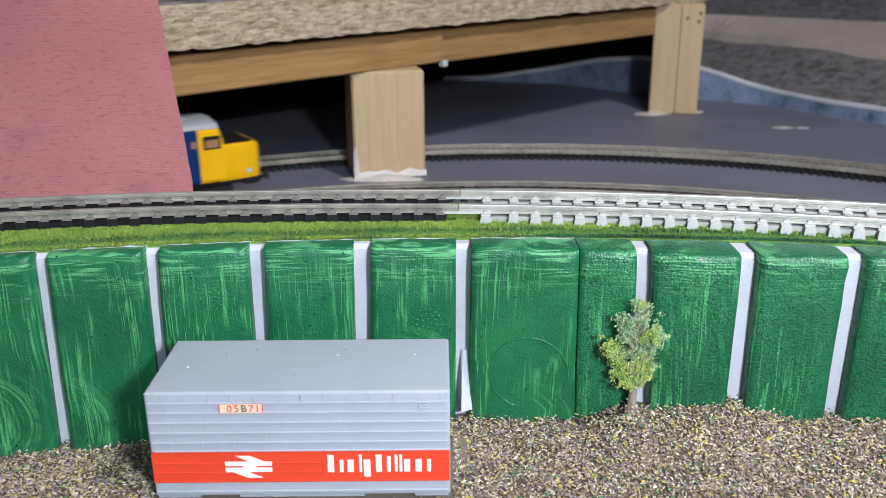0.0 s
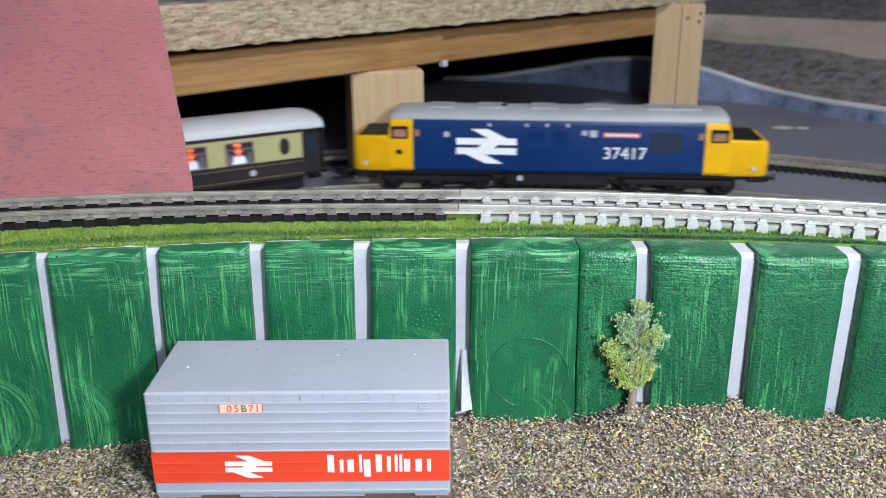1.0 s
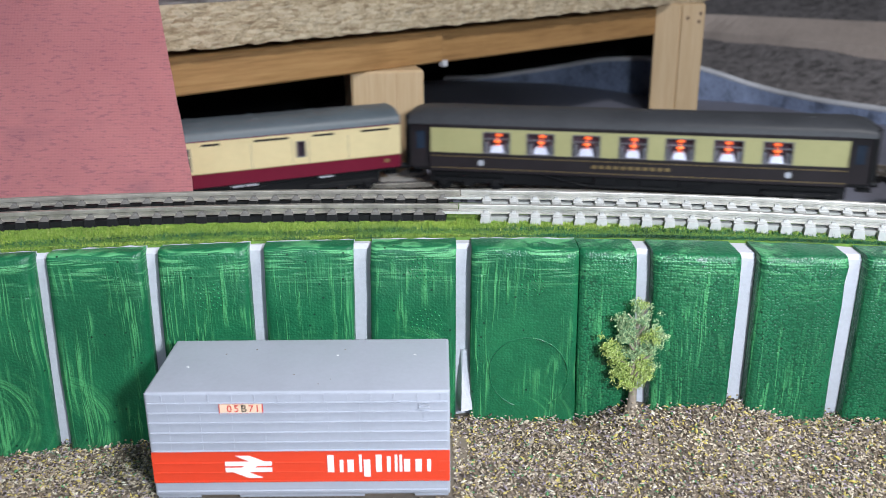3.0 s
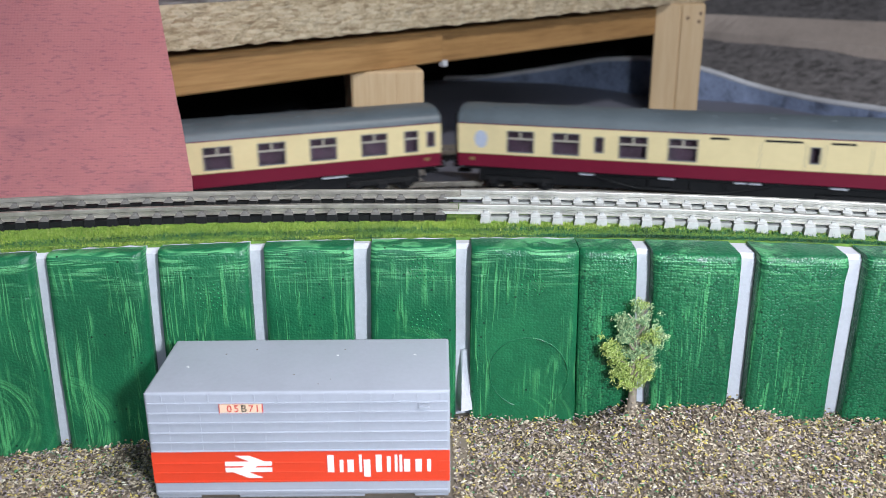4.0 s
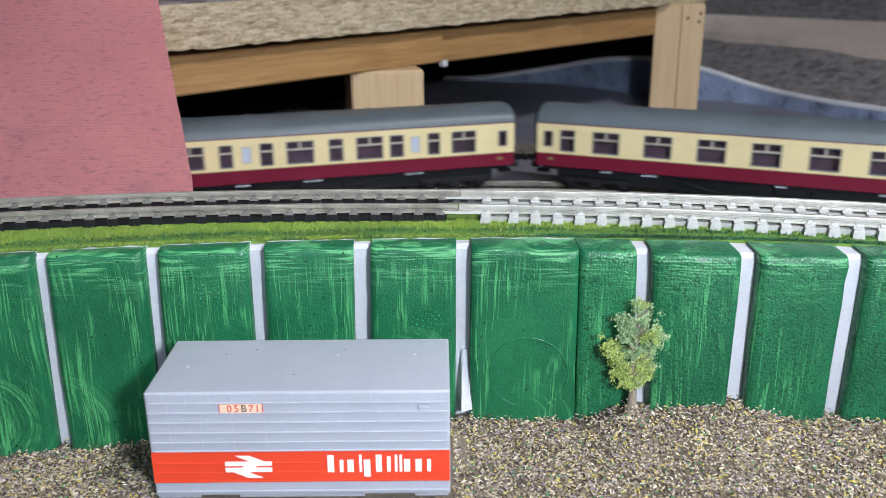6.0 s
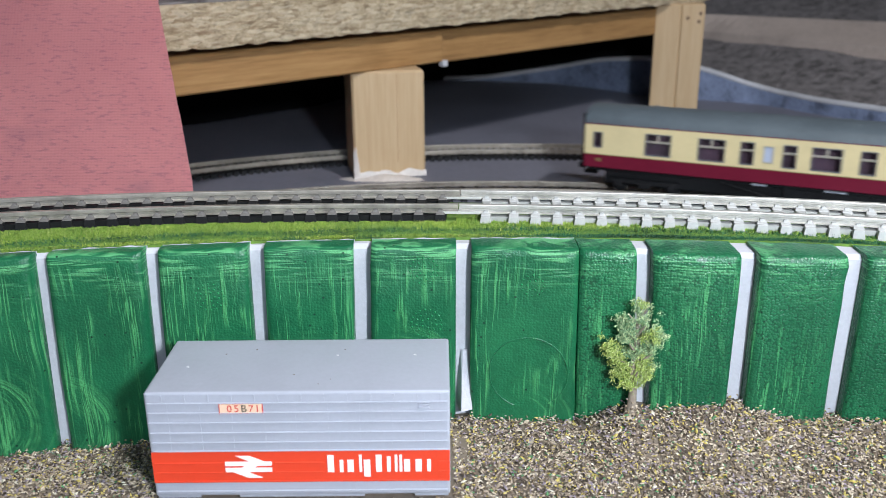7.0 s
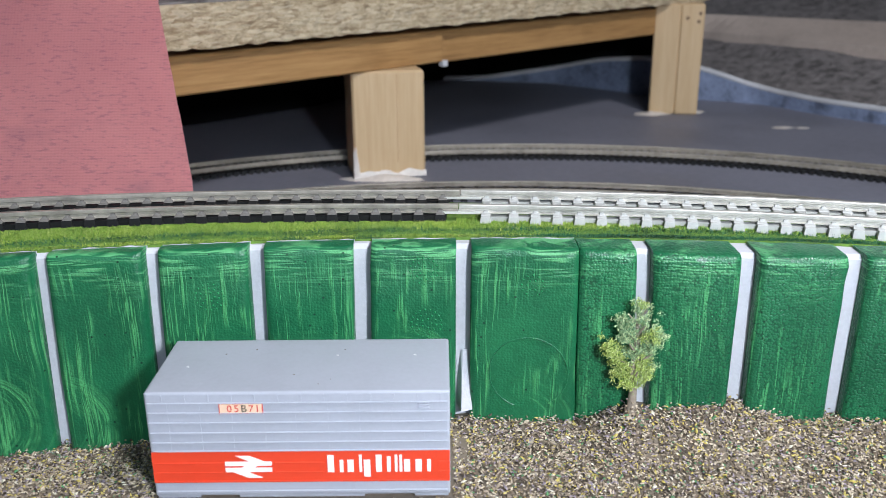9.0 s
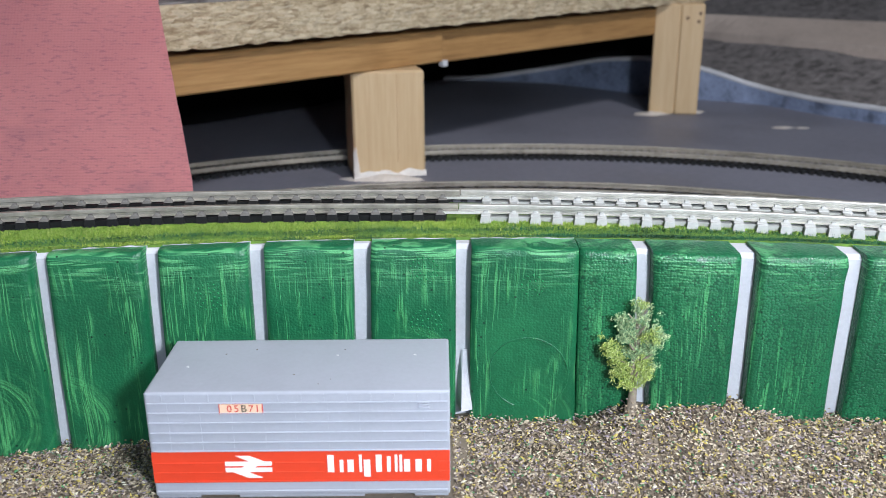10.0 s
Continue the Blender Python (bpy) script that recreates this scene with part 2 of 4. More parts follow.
# darker copy of RAIL: the weaker light on the left is put into its colour
SHADED_RAIL = paint("shaded_nickel_rail", (0.46, 0.42, 0.37), 0.25, 0.45, 0.6, grain=700, stain=140, relief=0.2)
OLD_RAIL = paint("tarnished_rail", (0.36, 0.32, 0.27), 0.25, 0.45, 0.5, grain=700, stain=90, relief=0.2)
BLACK_SLEEPER = paint("black_sleeper", (0.009, 0.009, 0.010), 0.2, 0.6, relief=0.2, spec=0.2)
GREY_CHAIR = paint("grey_chair", (0.16, 0.15, 0.14), 0.2, 0.55, relief=0.2, spec=0.3)
PALE_SLEEPER = paint("pale_sleeper", (0.40, 0.40, 0.39), 0.15, 0.5, relief=0.2)
PINE = wood_mat("pine_post", ((0.46, 0.315, 0.17), (0.51, 0.36, 0.205), (0.55, 0.40, 0.245)), "z")
HOLE_SHADE = paint("hole_shade", (0.16, 0.10, 0.06), 0.2, 0.7)
BEAM = wood_mat("stained_beam", ((0.21, 0.105, 0.036), (0.34, 0.185, 0.068), (0.42, 0.24, 0.095)), "x")
# near-black colour that stands for the darkness under the deck
BLACK = paint("under_deck_dark", (0.004, 0.004, 0.005), 0.2, 0.9, relief=0.2, spec=0.1)
BLUE_GREY = paint("blue_grey_wall", (0.175, 0.215, 0.325), 0.35, 0.7, grain=600, stain=120, relief=0.4, depth=0.0006)
PALE_EDGE = paint("pale_edging", (0.50, 0.50, 0.53), 0.12, 0.45, relief=0.15)
GLUE = paint("dried_glue", (0.60, 0.55, 0.51), 0.15, 0.4, grain=500, relief=0.5)
BALLAST = paint("grey_ballast", (0.19, 0.172, 0.172), 0.48, 0.9, grain=300, stain=160, relief=0.9, depth=0.002)
BEIGE = paint("bare_strip", (0.46, 0.38, 0.335), 0.1, 0.7, grain=400, relief=0.3)
ROOM = paint("room_plaster", (0.62, 0.62, 0.62), 0.05, 0.9, grain=60, stain=3, relief=0.1)
CARPET = paint("room_carpet", (0.16, 0.15, 0.14), 0.1, 0.95, grain=200, stain=6, relief=0.3)

# ---- building helpers ----


def thing(name, label, category, group="", kind="", m=None):
    ob = new(name)
    ob.empty_display_size = 0.01
    if m is not None:
        ob.matrix_world = m
    return tagged(ob, label, category, group, kind)


def mesh_of(name, bm, material, smooth=None):
    bmesh.ops.scale(bm, vec=(S, S, S), verts=bm.verts)
    bmesh.ops.recalc_face_normals(bm, faces=bm.faces)
    me = bpy.data.meshes.new(name)
    bm.to_mesh(me)
    bm.free()
    me.materials.append(material)
    if smooth:
        me.shade_smooth()
        me.set_sharp_from_angle(angle=radians(smooth))
    return me


def part(name, bm, material, parent=None, label="", at=None, smooth=None):
    """One mesh object from a bmesh in millimetres, under its thing."""
    ob = new(name, mesh_of(name, bm, material, smooth))
    ob.parent = parent
    if at is not None:
        ob.matrix_basis = at
    return tagged(ob, label)


def mm(x, y, z, rz=0, rx=0, ry=0):
    return pose(x * S, y * S, z * S, rx, ry, rz)


def block(x0, x1, y0, y1, z0, z1, bev=0.0, bm=None, seg=1):
    bm = bm or bmesh.new()
    vs = [bm.verts.new((x, y, z)) for x in (x0, x1) for y in (y0, y1) for z in (z0, z1)]
    fs = [bm.faces.new([vs[i] for i in f]) for f in ((0, 1, 3, 2), (4, 6, 7, 5), (0, 4, 5, 1), (2, 3, 7, 6), (0, 2, 6, 4), (1, 5, 7, 3))]
    if bev:
        es = list({e for f in fs for e in f.edges})
        bmesh.ops.bevel(bm, geom=es, offset=bev, segments=seg, affect="EDGES", profile=0.7)
    return bm


def loft(sections, bm=None, caps=True):
    """Joins equal closed rings of points into a skin."""
    bm = bm or bmesh.new()
    rings = [[bm.verts.new(p) for p in s] for s in sections]
    n = len(rings[0])
    for a, b in zip(rings, rings[1:]):
        for i in range(n):
            bm.faces.new((a[i], a[(i + 1) % n], b[(i + 1) % n], b[i]))
    if caps:
        bm.faces.new(rings[0])
        bm.faces.new(list(reversed(rings[-1])))
    return bm


def tube(points, r, sides=8, bm=None):
    """A round bar through points; r a number or one radius a point."""
    rs = r if isinstance(r, (list, tuple)) else [r] * len(points)
    secs = []
    for i, p in enumerate(points):
        p = Vector(p)
        d = (Vector(points[min(i + 1, len(points) - 1)]) - Vector(points[max(i - 1, 0)])).normalized()
        u = d.orthogonal().normalized() if abs(d.z) > 0.9 else d.cross(Vector((0, 0, 1))).normalized()
        w = d.cross(u)
        secs.append([p + rs[i] * (math.cos(k * math.tau / sides) * u + math.sin(k * math.tau / sides) * w) for k in range(sides)])
    return loft(secs, bm)


def arc_bar(c, radius, a0, a1, n, profile, bm=None):
    """A profile of (outward, height) pairs swept along a circle; angles in radians from +y towards +x."""
    secs = []
    for i in range(n + 1):
        a = a0 + (a1 - a0) * i / n
        secs.append([(c[0] + (radius + d) * math.sin(a), c[1] + (radius + d) * math.cos(a), z) for d, z in profile])
    return loft(secs, bm)


def rail_profile(off, top):
    return [(off - 0.42, top), (off + 0.42, top), (off + 0.45, top - 0.12), (off + 0.45, top - 0.62), (off + 0.2, top - 0.78), (off + 0.2, top - 1.25), (off + 0.5, top - 1.36),
            (off + 0.5, top - 1.52), (off - 0.5, top - 1.52), (off - 0.5, top - 1.36), (off - 0.2, top - 1.25), (off - 0.2, top - 0.78), (off - 0.45, top - 0.62), (off - 0.45, top - 0.12)]


# ---- the room and the layout board ----
room = tagged(part("room_floor", block(-1900, 2100, -2200, 1800, -860, -850), CARPET), "dark carpet floor under the layout table", "floor", kind="structure")
for nm, b in (("wall_north", (-1900, 2100, 1800, 1860, -850, 1500)), ("wall_south", (-1900, 2100, -2260, -2200, -850, 1500)),
              ("wall_west", (-1960, -1900, -2200, 1800, -850, 1500)), ("wall_east", (2100, 2160, -2200, 1800, -850, 1500))):
    tagged(part(nm, block(*b), ROOM), "plain pale plastered room wall", "wall", kind="structure")
tagged(part("ceiling", block(-1900, 2100, -2200, 1800, 1500, 1560), ROOM), "plain white room ceiling", "ceiling", kind="structure")
tagged(part("front_board", block(-900, 1150, -1180, 41, -24, -8, 1), GREY_BOARD), "grey painted lower board under the ground", "board", kind="structure")
tagged(part("layout_board", block(-900, 1150, 41.5, 700, -21.4, -3.4, 1), GREY_BOARD), "grey painted layout baseboard with dust and scuffs", "board", kind="structure")

# ---- embankment: white foam core, green panels, gravel, turf ----


def y_back(x):
    return 29.4 - (x - 40) ** 2 / 840


def y_front(x):
    w = np.interp(x, [-40, -20, 10, 30, 45, 61, 70, 78, 90, 104, 125], [2.6, 3.0, 3.4, 4.0, 4.6, 6.0, 6.4, 7.6, 7.4, 6.2, 6.2])
    return y_back(x) - float(w)


def y_rear(x):
    """Back of the embankment, just behind the far rail."""
    return -348 + math.sqrt(398.6 ** 2 - (x - 20) ** 2)


WALL = thing("wall_retaining", "green painted polystyrene retaining wall with white slots", "retaining wall", kind="structure")
secs = []
for i in range(61):
    x = -75 + 230 * i / 60
    f, b = y_front(x) + 2.7, y_back(x)
    secs.append([(x, f, -8), (x, f, 26.9), (x, f + 0.7, 27.6), (x, y_rear(x), 27.6), (x, 40.8, 0), (x, 40.8, -8)])
part("foam_core", loft(secs), WHITE_FOAM, WALL, "white unpainted polystyrene core showing in the slots")
# each panel's two edges, at its top and at the table
EDGES = [((-40, -41), (-22.9, -23.7)), ((-20.5, -21.2), (-6.4, -7.0)), ((-4.0, -4.9), (9.6, 9.3)), ((12.2, 11.6), (26.1, 25.5)), ((28.9, 28.2), (42.25, 42.0)),
         ((44.7, 44.5), (61.2, 61.6)), ((61.4, 61.8), (70.0, 70.8)), ((72.4, 73.3), (85.3, 85.1)), ((88.1, 88.1), (101.0, 100.6)), ((103.9, 103.4), (126, 127))]
LEVELS = (-8, -3, 2, 8, 14, 20, 24, 26.6)
rng = random.Random(4)


def panel(k, left, right):
    n, secs = 18, []
    lean = rng.uniform(-0.25, 0.25)

    def at(u, z):
        g = max(0.0, min(1.0, (28 - z) / 28))
        a, b = left[0] + (left[1] - left[0]) * g, right[0] + (right[1] - right[0]) * g
        rag = 0.16 * noise.noise((z * 0.55, k * 3.1, 1)) + 0.10 * noise.noise((z * 1.7, k * 5.3, 4))
        return a + (b - a) * u + rag * (2 * abs(u - 0.5)) ** 3
    for i in range(n + 1):
        u = 0.5 - 0.5 * math.cos(math.pi * i / n)
        e = min(u, 1 - u) * (right[0] - left[0])
        r = 0.55 * max(0, 1 - e / 0.9) ** 2
        ring = []
        for z in LEVELS:
            x = at(u, z)
            ring.append((x, y_front(x) + r + lean * 0.3 + 0.2 * noise.noise((x * 0.2, z * 0.15, 2)), z))
        x = at(u, 28)
        f, b, wob = y_front(x) + r + lean * 0.3, y_back(x), 0.14 * noise.noise((x * 0.3, 1, 5))
        ring += [(x, f + 0.12, 27.5 + wob), (x, f + 0.45, 27.92 + wob), (x, f + 1.2, 28.08 + wob), (x, b, 28.05 + wob), (x, b, 27.62), (x, f + 2.65, 27.62), (at(u, -8), y_front(x) + 2.65, -8)]
        secs.append(ring)
    return loft(secs)


for k, (left, right) in enumerate(EDGES):
    part("foam_panel", panel(k, left, right), GREEN if k < 6 else GREEN_BEADED, WALL, smooth=50)

for left, right in EDGES[:6]:
    secs = []
    for i in range(17):
        x = left[0] + (right[0] - left[0]) * i / 16
        b, w = y_back(x), 0.22 * noise.noise((x * 0.5, 2, 8))
        secs.append([(x, b + 0.05, 27.6), (x, b + 0.05, 27.98 + w), (x, b + 0.25, 28.06 + w), (x, b + 0.45, 28.0 + w), (x, b + 0.45, 27.6)])
    part("foam_edge", loft(secs), WHITE_FOAM, WALL, "thin white unpainted top edge")
part("foam_offcut", loft([[(x0, y_front(43.6) + y, z) for x0, y in ((43.6 - w, 2.4), (43.6 + w, 2.4), (43.6 + w, 2.4 - d), (43.6 - w * 0.4, 2.4 - d * 1.3))] for z, w, d in ((-0.4, 1.3, 2.4), (4, 1.1, 1.5), (9.5, 0.5, 0.2))]),
     WHITE_FOAM, WALL, "white foam sliver at the foot of a slot")


def ground_z(x, y):
    """The scatter falls away to the wall at one end and is heaped against it at the other."""
    foot = float(np.interp(x, [-32, -20, -12, 44, 51, 61, 65, 69, 72, 78, 85, 91, 96, 103, 112], [-5.5, -5.4, -5.0, -1.8, -1.6, -1.3, 0.4, 2.0, 1.3, 2.6, 3.3, 2.6, 0.9, 1.0, 1.6]))
    near = max(0.0, min(1.0, (y - 3) / 16))
    if -2 < x < 43:
        near *= max(0.0, min(1.0, max(-x / 2, (x - 41) / 2, (y - 16.5) / 4)))
    return foot * near * near * (3 - 2 * near) + 0.45 * noise.noise((x * 0.09, y * 0.09, 3)) * max(0.0, min(1.0, abs(y - 8) / 10 + max(0, (x - 45) / 10)))


bm = bmesh.new()
NX, NY = 80, 44
grid = [[bm.verts.new((x, y, ground_z(x, y) - 0.5)) for y in np.linspace(-85, 27, NY)] for x in np.linspace(-75, 155, NX)]
for i in range(NX - 1):
    for j in range(NY - 1):
        bm.faces.new((grid[i][j], grid[i + 1][j], grid[i + 1][j + 1], grid[i][j + 1]))
GROUND = tagged(part("ground", bm, SOIL, smooth=60), "brown glued scatter ground in front of the wall", "ground", kind="structure")


def scatter_gravel():
    vs, fs = [], []
    r = random.Random(7)
    shape = [(1, 0, 0), (0, 1, 0), (-1, 0, 0), (0, -1, 0), (0, 0, 0.7), (0, 0, -0.5)]
    tri = [(0, 1, 4), (1, 2, 4), (2, 3, 4), (3, 0, 4), (1, 0, 5), (2, 1, 5), (3, 2, 5), (0, 3, 5)]
    count = 0
    while count < 62000:
        x, y = r.uniform(-34, 122), r.uniform(-26, 26)
        if y > y_front(x) + 0.5 and not any(a < x < b for a, b in ((-23.7, -21.0), (100.6, 103.6), (85.0, 88.3))):
            continue
        if -0.5 < x < 41.5 and -0.3 < y < 16.8:
            continue
        count += 1
        s = r.uniform(0.16, 0.34) * (1.4 if r.random() < 0.06 else 1)
        q = Euler((r.uniform(-0.6, 0.6), r.uniform(-0.6, 0.6), r.uniform(0, 6.3))).to_matrix()
        z = ground_z(x, y) - 0.42 + r.uniform(0, 0.42)
        if r.random() < 0.25 and y > y_front(x) - 2.5:
            z += r.uniform(0, 0.9)
        k = len(vs)
        for p in shape:
            w = q @ Vector((p[0] * s * r.uniform(0.9, 1.8), p[1] * s * r.uniform(0.45, 0.8), p[2] * s * 0.75))
            vs.append(((x + w.x) * S, (y + w.y) * S, (z + w.z) * S))
        fs += [(a + k, b + k, c + k) for a, b, c in tri]
    me = bpy.data.meshes.new("scatter")
    me.from_pydata(vs, [], fs)
    me.materials.append(GRAVEL)
    return tagged(new("scatter", me), "coarse brown, yellow and grey scatter granules", "gravel", kind="stuff")


scatter_gravel()

# turf strip and its fibres


def turf_z(x, d):
    """Height of the mat, d behind the panels: a flat fringe, a shallow groove, then a rise to the sleepers."""
    return 28.0 + 0.22 * max(0.0, min(1.0, (d - 3.2) / 5.5)) ** 0.7 - 0.25 * math.exp(-((d - 3.0) / 0.9) ** 2) + 0.12 * noise.noise((x * 0.2, d * 0.3, 6))


secs = []
for i in range(116):
    x = -75 + 2 * i
    b = y_back(x)
    ring = [(x, b + 0.5, 27.4)] + [(x, b + d, turf_z(x, d)) for d in (0.55, 1.3, 2.2, 3.0, 3.8, 4.8, 6.2, 8.0, 9.5)]
    secs.append(ring + [(x, y_rear(x) - 0.5, 28.2), (x, y_rear(x) - 0.2, 27.4)])
tagged(part("turf", loft(secs), TURF, smooth=60), "green turf strip along the top of the wall", "turf", kind="structure")


def scatter_grass():
    vs, fs, painted = [], [], []
    r = random.Random(3)
    for k in range(120000):
        x = r.uniform(-48, 130)
        d = r.uniform(0.6, 12) if r.random() < 0.9 or not 40 < x < 56 else r.uniform(9, 19)
        y = y_back(x) + d
        if math.hypot(x - 20, y + 348) > (386.0 if x < 43 else 387.0) and not 42.5 < x < 50:
            continue
        z = turf_z(x, d) - 0.05
        h = r.uniform(0.25, 0.75) * (0.6 if 2.0 < d < 4.0 else 0.7 if d > 8.5 else 1.0)
        a, t = r.uniform(0, 6.3), r.uniform(0.2, 1.2)
        w = 0.055
        dx, dy = math.cos(a), math.sin(a)
        top = (x + dx * h * math.sin(t), y + dy * h * math.sin(t) - 0.1, z + h * math.cos(t))
        n = len(vs)
        vs += [((x - dy * w) * S, (y + dx * w) * S, z * S), ((x + dy * w) * S, (y - dx * w) * S, z * S), tuple(c * S for c in top)]
        fs.append((n, n + 1, n + 2))
        reach = 0.4 + 2.7 * max(0.0, min(1.0, (x - 46) / 14)) + 1.4 * noise.noise((x * 0.16, 2, 5)) + r.gauss(0, 0.45)
        # the groove's shade is put into fibre colour; reach above is real overspray
        groove = abs(d - 3.7 - 0.6 * noise.noise((x * 0.1, 7, 1))) < 1.3 + r.gauss(0, 0.5) and r.random() < 0.74
        painted.append(1 if d < reach or groove else 0)
    me = bpy.data.meshes.new("grass")
    me.from_pydata(vs, [], fs)
    me.materials.append(GRASS)
    me.materials.append(GRASS_PAINT_SHADE)
    me.polygons.foreach_set("material_index", painted)
    return tagged(new("grass", me), "short bright green static grass fibres", "grass", kind="stuff")


scatter_grass()

# ---- tracks ----


def sleeper_mesh(mat, length=15.0, width=1.75, tall=1.45):
    bm = bmesh.new()
    loft([[(-width / 2 - 0.25, y, 0), (width / 2 + 0.25, y, 0), (width / 2, y + s, tall), (-width / 2, y + s, tall)] for y, s in ((-length / 2, 0.3), (length / 2, -0.3))], bm)
    bmesh.ops.bevel(bm, geom=[e for e in bm.edges if all(v.co.z > 0.5 for v in e.verts)], offset=0.12, segments=1, affect="EDGES")
    return mesh_of("sleeper", bm, mat)


def chair_mesh(mat, wide):
    """Spread foot beside the rail on each side, with a small jaw gripping it."""
    bm = bmesh.new()
    for d in (-1, 1):
        loft([[(-wide, d * 0.45, 0), (wide, d * 0.45, 0), (wide, d * 1.3, 0), (-wide, d * 1.3, 0)],
              [(-wide * 0.75, d * 0.45, 0.42), (wide * 0.75, d * 0.45, 0.42), (wide * 0.95, d * 1.25, 0.12), (-wide * 0.95, d * 1.25, 0.12)]], bm)
        loft([[(-0.42, d * 0.2, 0.2), (0.42, d * 0.2, 0.2), (0.42, d * 0.78, 0.2), (-0.42, d * 0.78, 0.2)],
              [(-0.36, d * 0.2, 0.72), (0.36, d * 0.2, 0.72), (0.32, d * 0.6, 0.68), (-0.32, d * 0.6, 0.68)]], bm)
    return mesh_of("chair", bm, mat)


def arc_track(name, label, c, radius, a0, a1, floor, pitch, rail_mat, sleeper_mat, chair_mat, skip=(), web=1.25, group="", sleeper=(15.0, 1.75, 1.45), wide=0.9, start=0.5, nudge=None):
    tr = thing(name, label, "railway track", group)
    top = floor + 3.4
    n = max(8, int(abs(a1 - a0) * radius / 4))
    for off in (-4.5, 4.5):
        part("rail", arc_bar(c, radius, a0, a1, n, rail_profile(off, top)), rail_mat, tr)
    sm, cm = sleeper_mesh(sleeper_mat, *sleeper), chair_mesh(chair_mat, wide) if chair_mat else None
    k, da = 0, pitch / radius
    a = a0 + da * start
    while a < a1:
        if k not in skip:
            o = new("sleeper", sm)
            o.parent = tr
            g = a + da * (nudge or {}).get(k, 0)
            o.matrix_basis = mm(c[0] + radius * math.sin(g), c[1] + radius * math.cos(g), floor, -math.degrees(g))
            if cm:
                for off in (-4.5, 4.5):
                    ch = new("rail_chair", cm)
                    ch.parent = o
                    ch.matrix_basis = mm(0, off, sleeper[2] - 0.01)
        a += da
        k += 1
    if web:
        for off in (-4.5, 4.5):
            part("web", arc_bar(c, radius, a0 + da * 1.2, a1 - da * 0.6, n, [(off - web, floor + 0.1), (off + web, floor + 0.1), (off + web, floor + sleeper[2] - 0.3), (off - web, floor + sleeper[2] - 0.3)]), sleeper_mat, tr)
    return tr


FC, FR = (20.0, -348.0), 392.1
JOINT = math.asin((43.2 - FC[0]) / FR)
arc_track("curved_track", "nickel rails on black plastic sleepers on the turf", FC, FR, -0.26, JOINT, 27.6, 3.72, SHADED_RAIL, BLACK_SLEEPER, GREY_CHAIR, group="front line", sleeper=(12.4, 1.6, 1.86),
          start=0.82, web=0.9, wide=0.78)
line = arc_track("curved_track", "nickel rails on white painted sleepers on the turf", FC, FR, JOINT + 0.0004, 0.29, 27.6, 3.72, RAIL, PALE_SLEEPER, PALE_SLEEPER, skip=(1,), web=0.8, group="front line",
                 sleeper=(13.2, 1.5, 1.72), wide=0.85, nudge={0: 0.72})
for off in (-4.5, 4.5):
    for d in (-0.62, 0.62):
        part("rail_joiner", arc_bar(FC, FR, JOINT - 0.0070, JOINT + 0.0095, 6, [(off + d - 0.13, 29.45), (off + d + 0.13, 29.45), (off + d + 0.13, 29.82), (off + d - 0.13, 29.82)]), BRIGHT_RAIL, line, "bright rail joiner")

RC, RR = (63.2, -7.7), 228.5
arc_track("far_track", "tarnished rails on black sleepers on the grey board", RC, RR, -0.75, 0.85, -3.4, 2.7, OLD_RAIL, BLACK_SLEEPER, None, group="back lines", sleeper=(15.0, 1.1, 1.45))
TC, TR, TA = (52.5, -62.15), 228.34, 0.96
arc_track("train_track", "rails under the train on the grey board", TC, TR, -TA, TA, -3.4, 4.6, OLD_RAIL, BLACK_SLEEPER, None, group="back lines")


def straight_track(s, far):
    """The running line beyond the curve, away from the scene."""
    tr = thing("straight_track", "straight rails leading away on the grey board", "railway track", "back lines")
    a = TA * s
    tr.matrix_world = mm(TC[0] + TR * math.sin(a), TC[1] + TR * math.cos(a), -3.4, -math.degrees(a) + (180 if s < 0 else 0))
    for off in (-4.5, 4.5):
        part("rail", loft([[(x, off + d, z) for d, z in rail_profile(0, 3.4)] for x in (0.3, far)]), OLD_RAIL, tr)
    bm = bmesh.new()
    x = 3
    while x < far:
        block(x - 0.9, x + 0.9, -7.5, 7.5, 0, 1.45, 0, bm)
        x += 4.6
    tagged(part("sleeper_row", bm, BLACK_SLEEPER, tr), kind="stuff")


straight_track(-1, 850)
straight_track(1, 1330)

# ---- raised chipboard deck on its posts ----
U = Vector((0.726, 0.688, 0))                # along the deck's front edge
ANG = math.degrees(math.atan2(U.y, U.x))
DECK = mm(-31, 136, 0, ANG)


def rough_edge():
    secs = []
    r = random.Random(9)
    for i in range(141):
        x = -36 + 308 * i / 140
        z0, z1 = 45.6, 57.4
        n = [0.7 * noise.noise((x * 0.25, k * 2.1, 7)) + 0.4 * r.uniform(-1, 1) for k in range(5)]
        drop = 0.5 * noise.noise((x * 0.12, 3, 1)) + 0.35 * r.uniform(-1, 1)
        secs.append([(x, n[0] * 0.6, z0 + drop), (x, n[1], z0 + 3), (x, n[2], z0 + 6), (x, n[3], z0 + 9), (x, n[4] * 0.5, z1), (x, 420, z1), (x, 420, z0)])
    return loft(secs)


deck = thing("chipboard_deck", "raw chipboard deck with a torn edge and grey top", "board", m=DECK)
part("board", rough_edge(), CHIP, deck)
part("deck_cover", block(-35, 271, 1.5, 419, 57.45, 58.1), BALLAST, deck, "grey scatter covering")
beam = thing("timber_beam", "orange stained timber beam under the chipboard deck", "beam", m=DECK)
part("beam_length", block(-34, 104, 4.4, 20, 32.6, 43.5, 0.5), BEAM, beam)
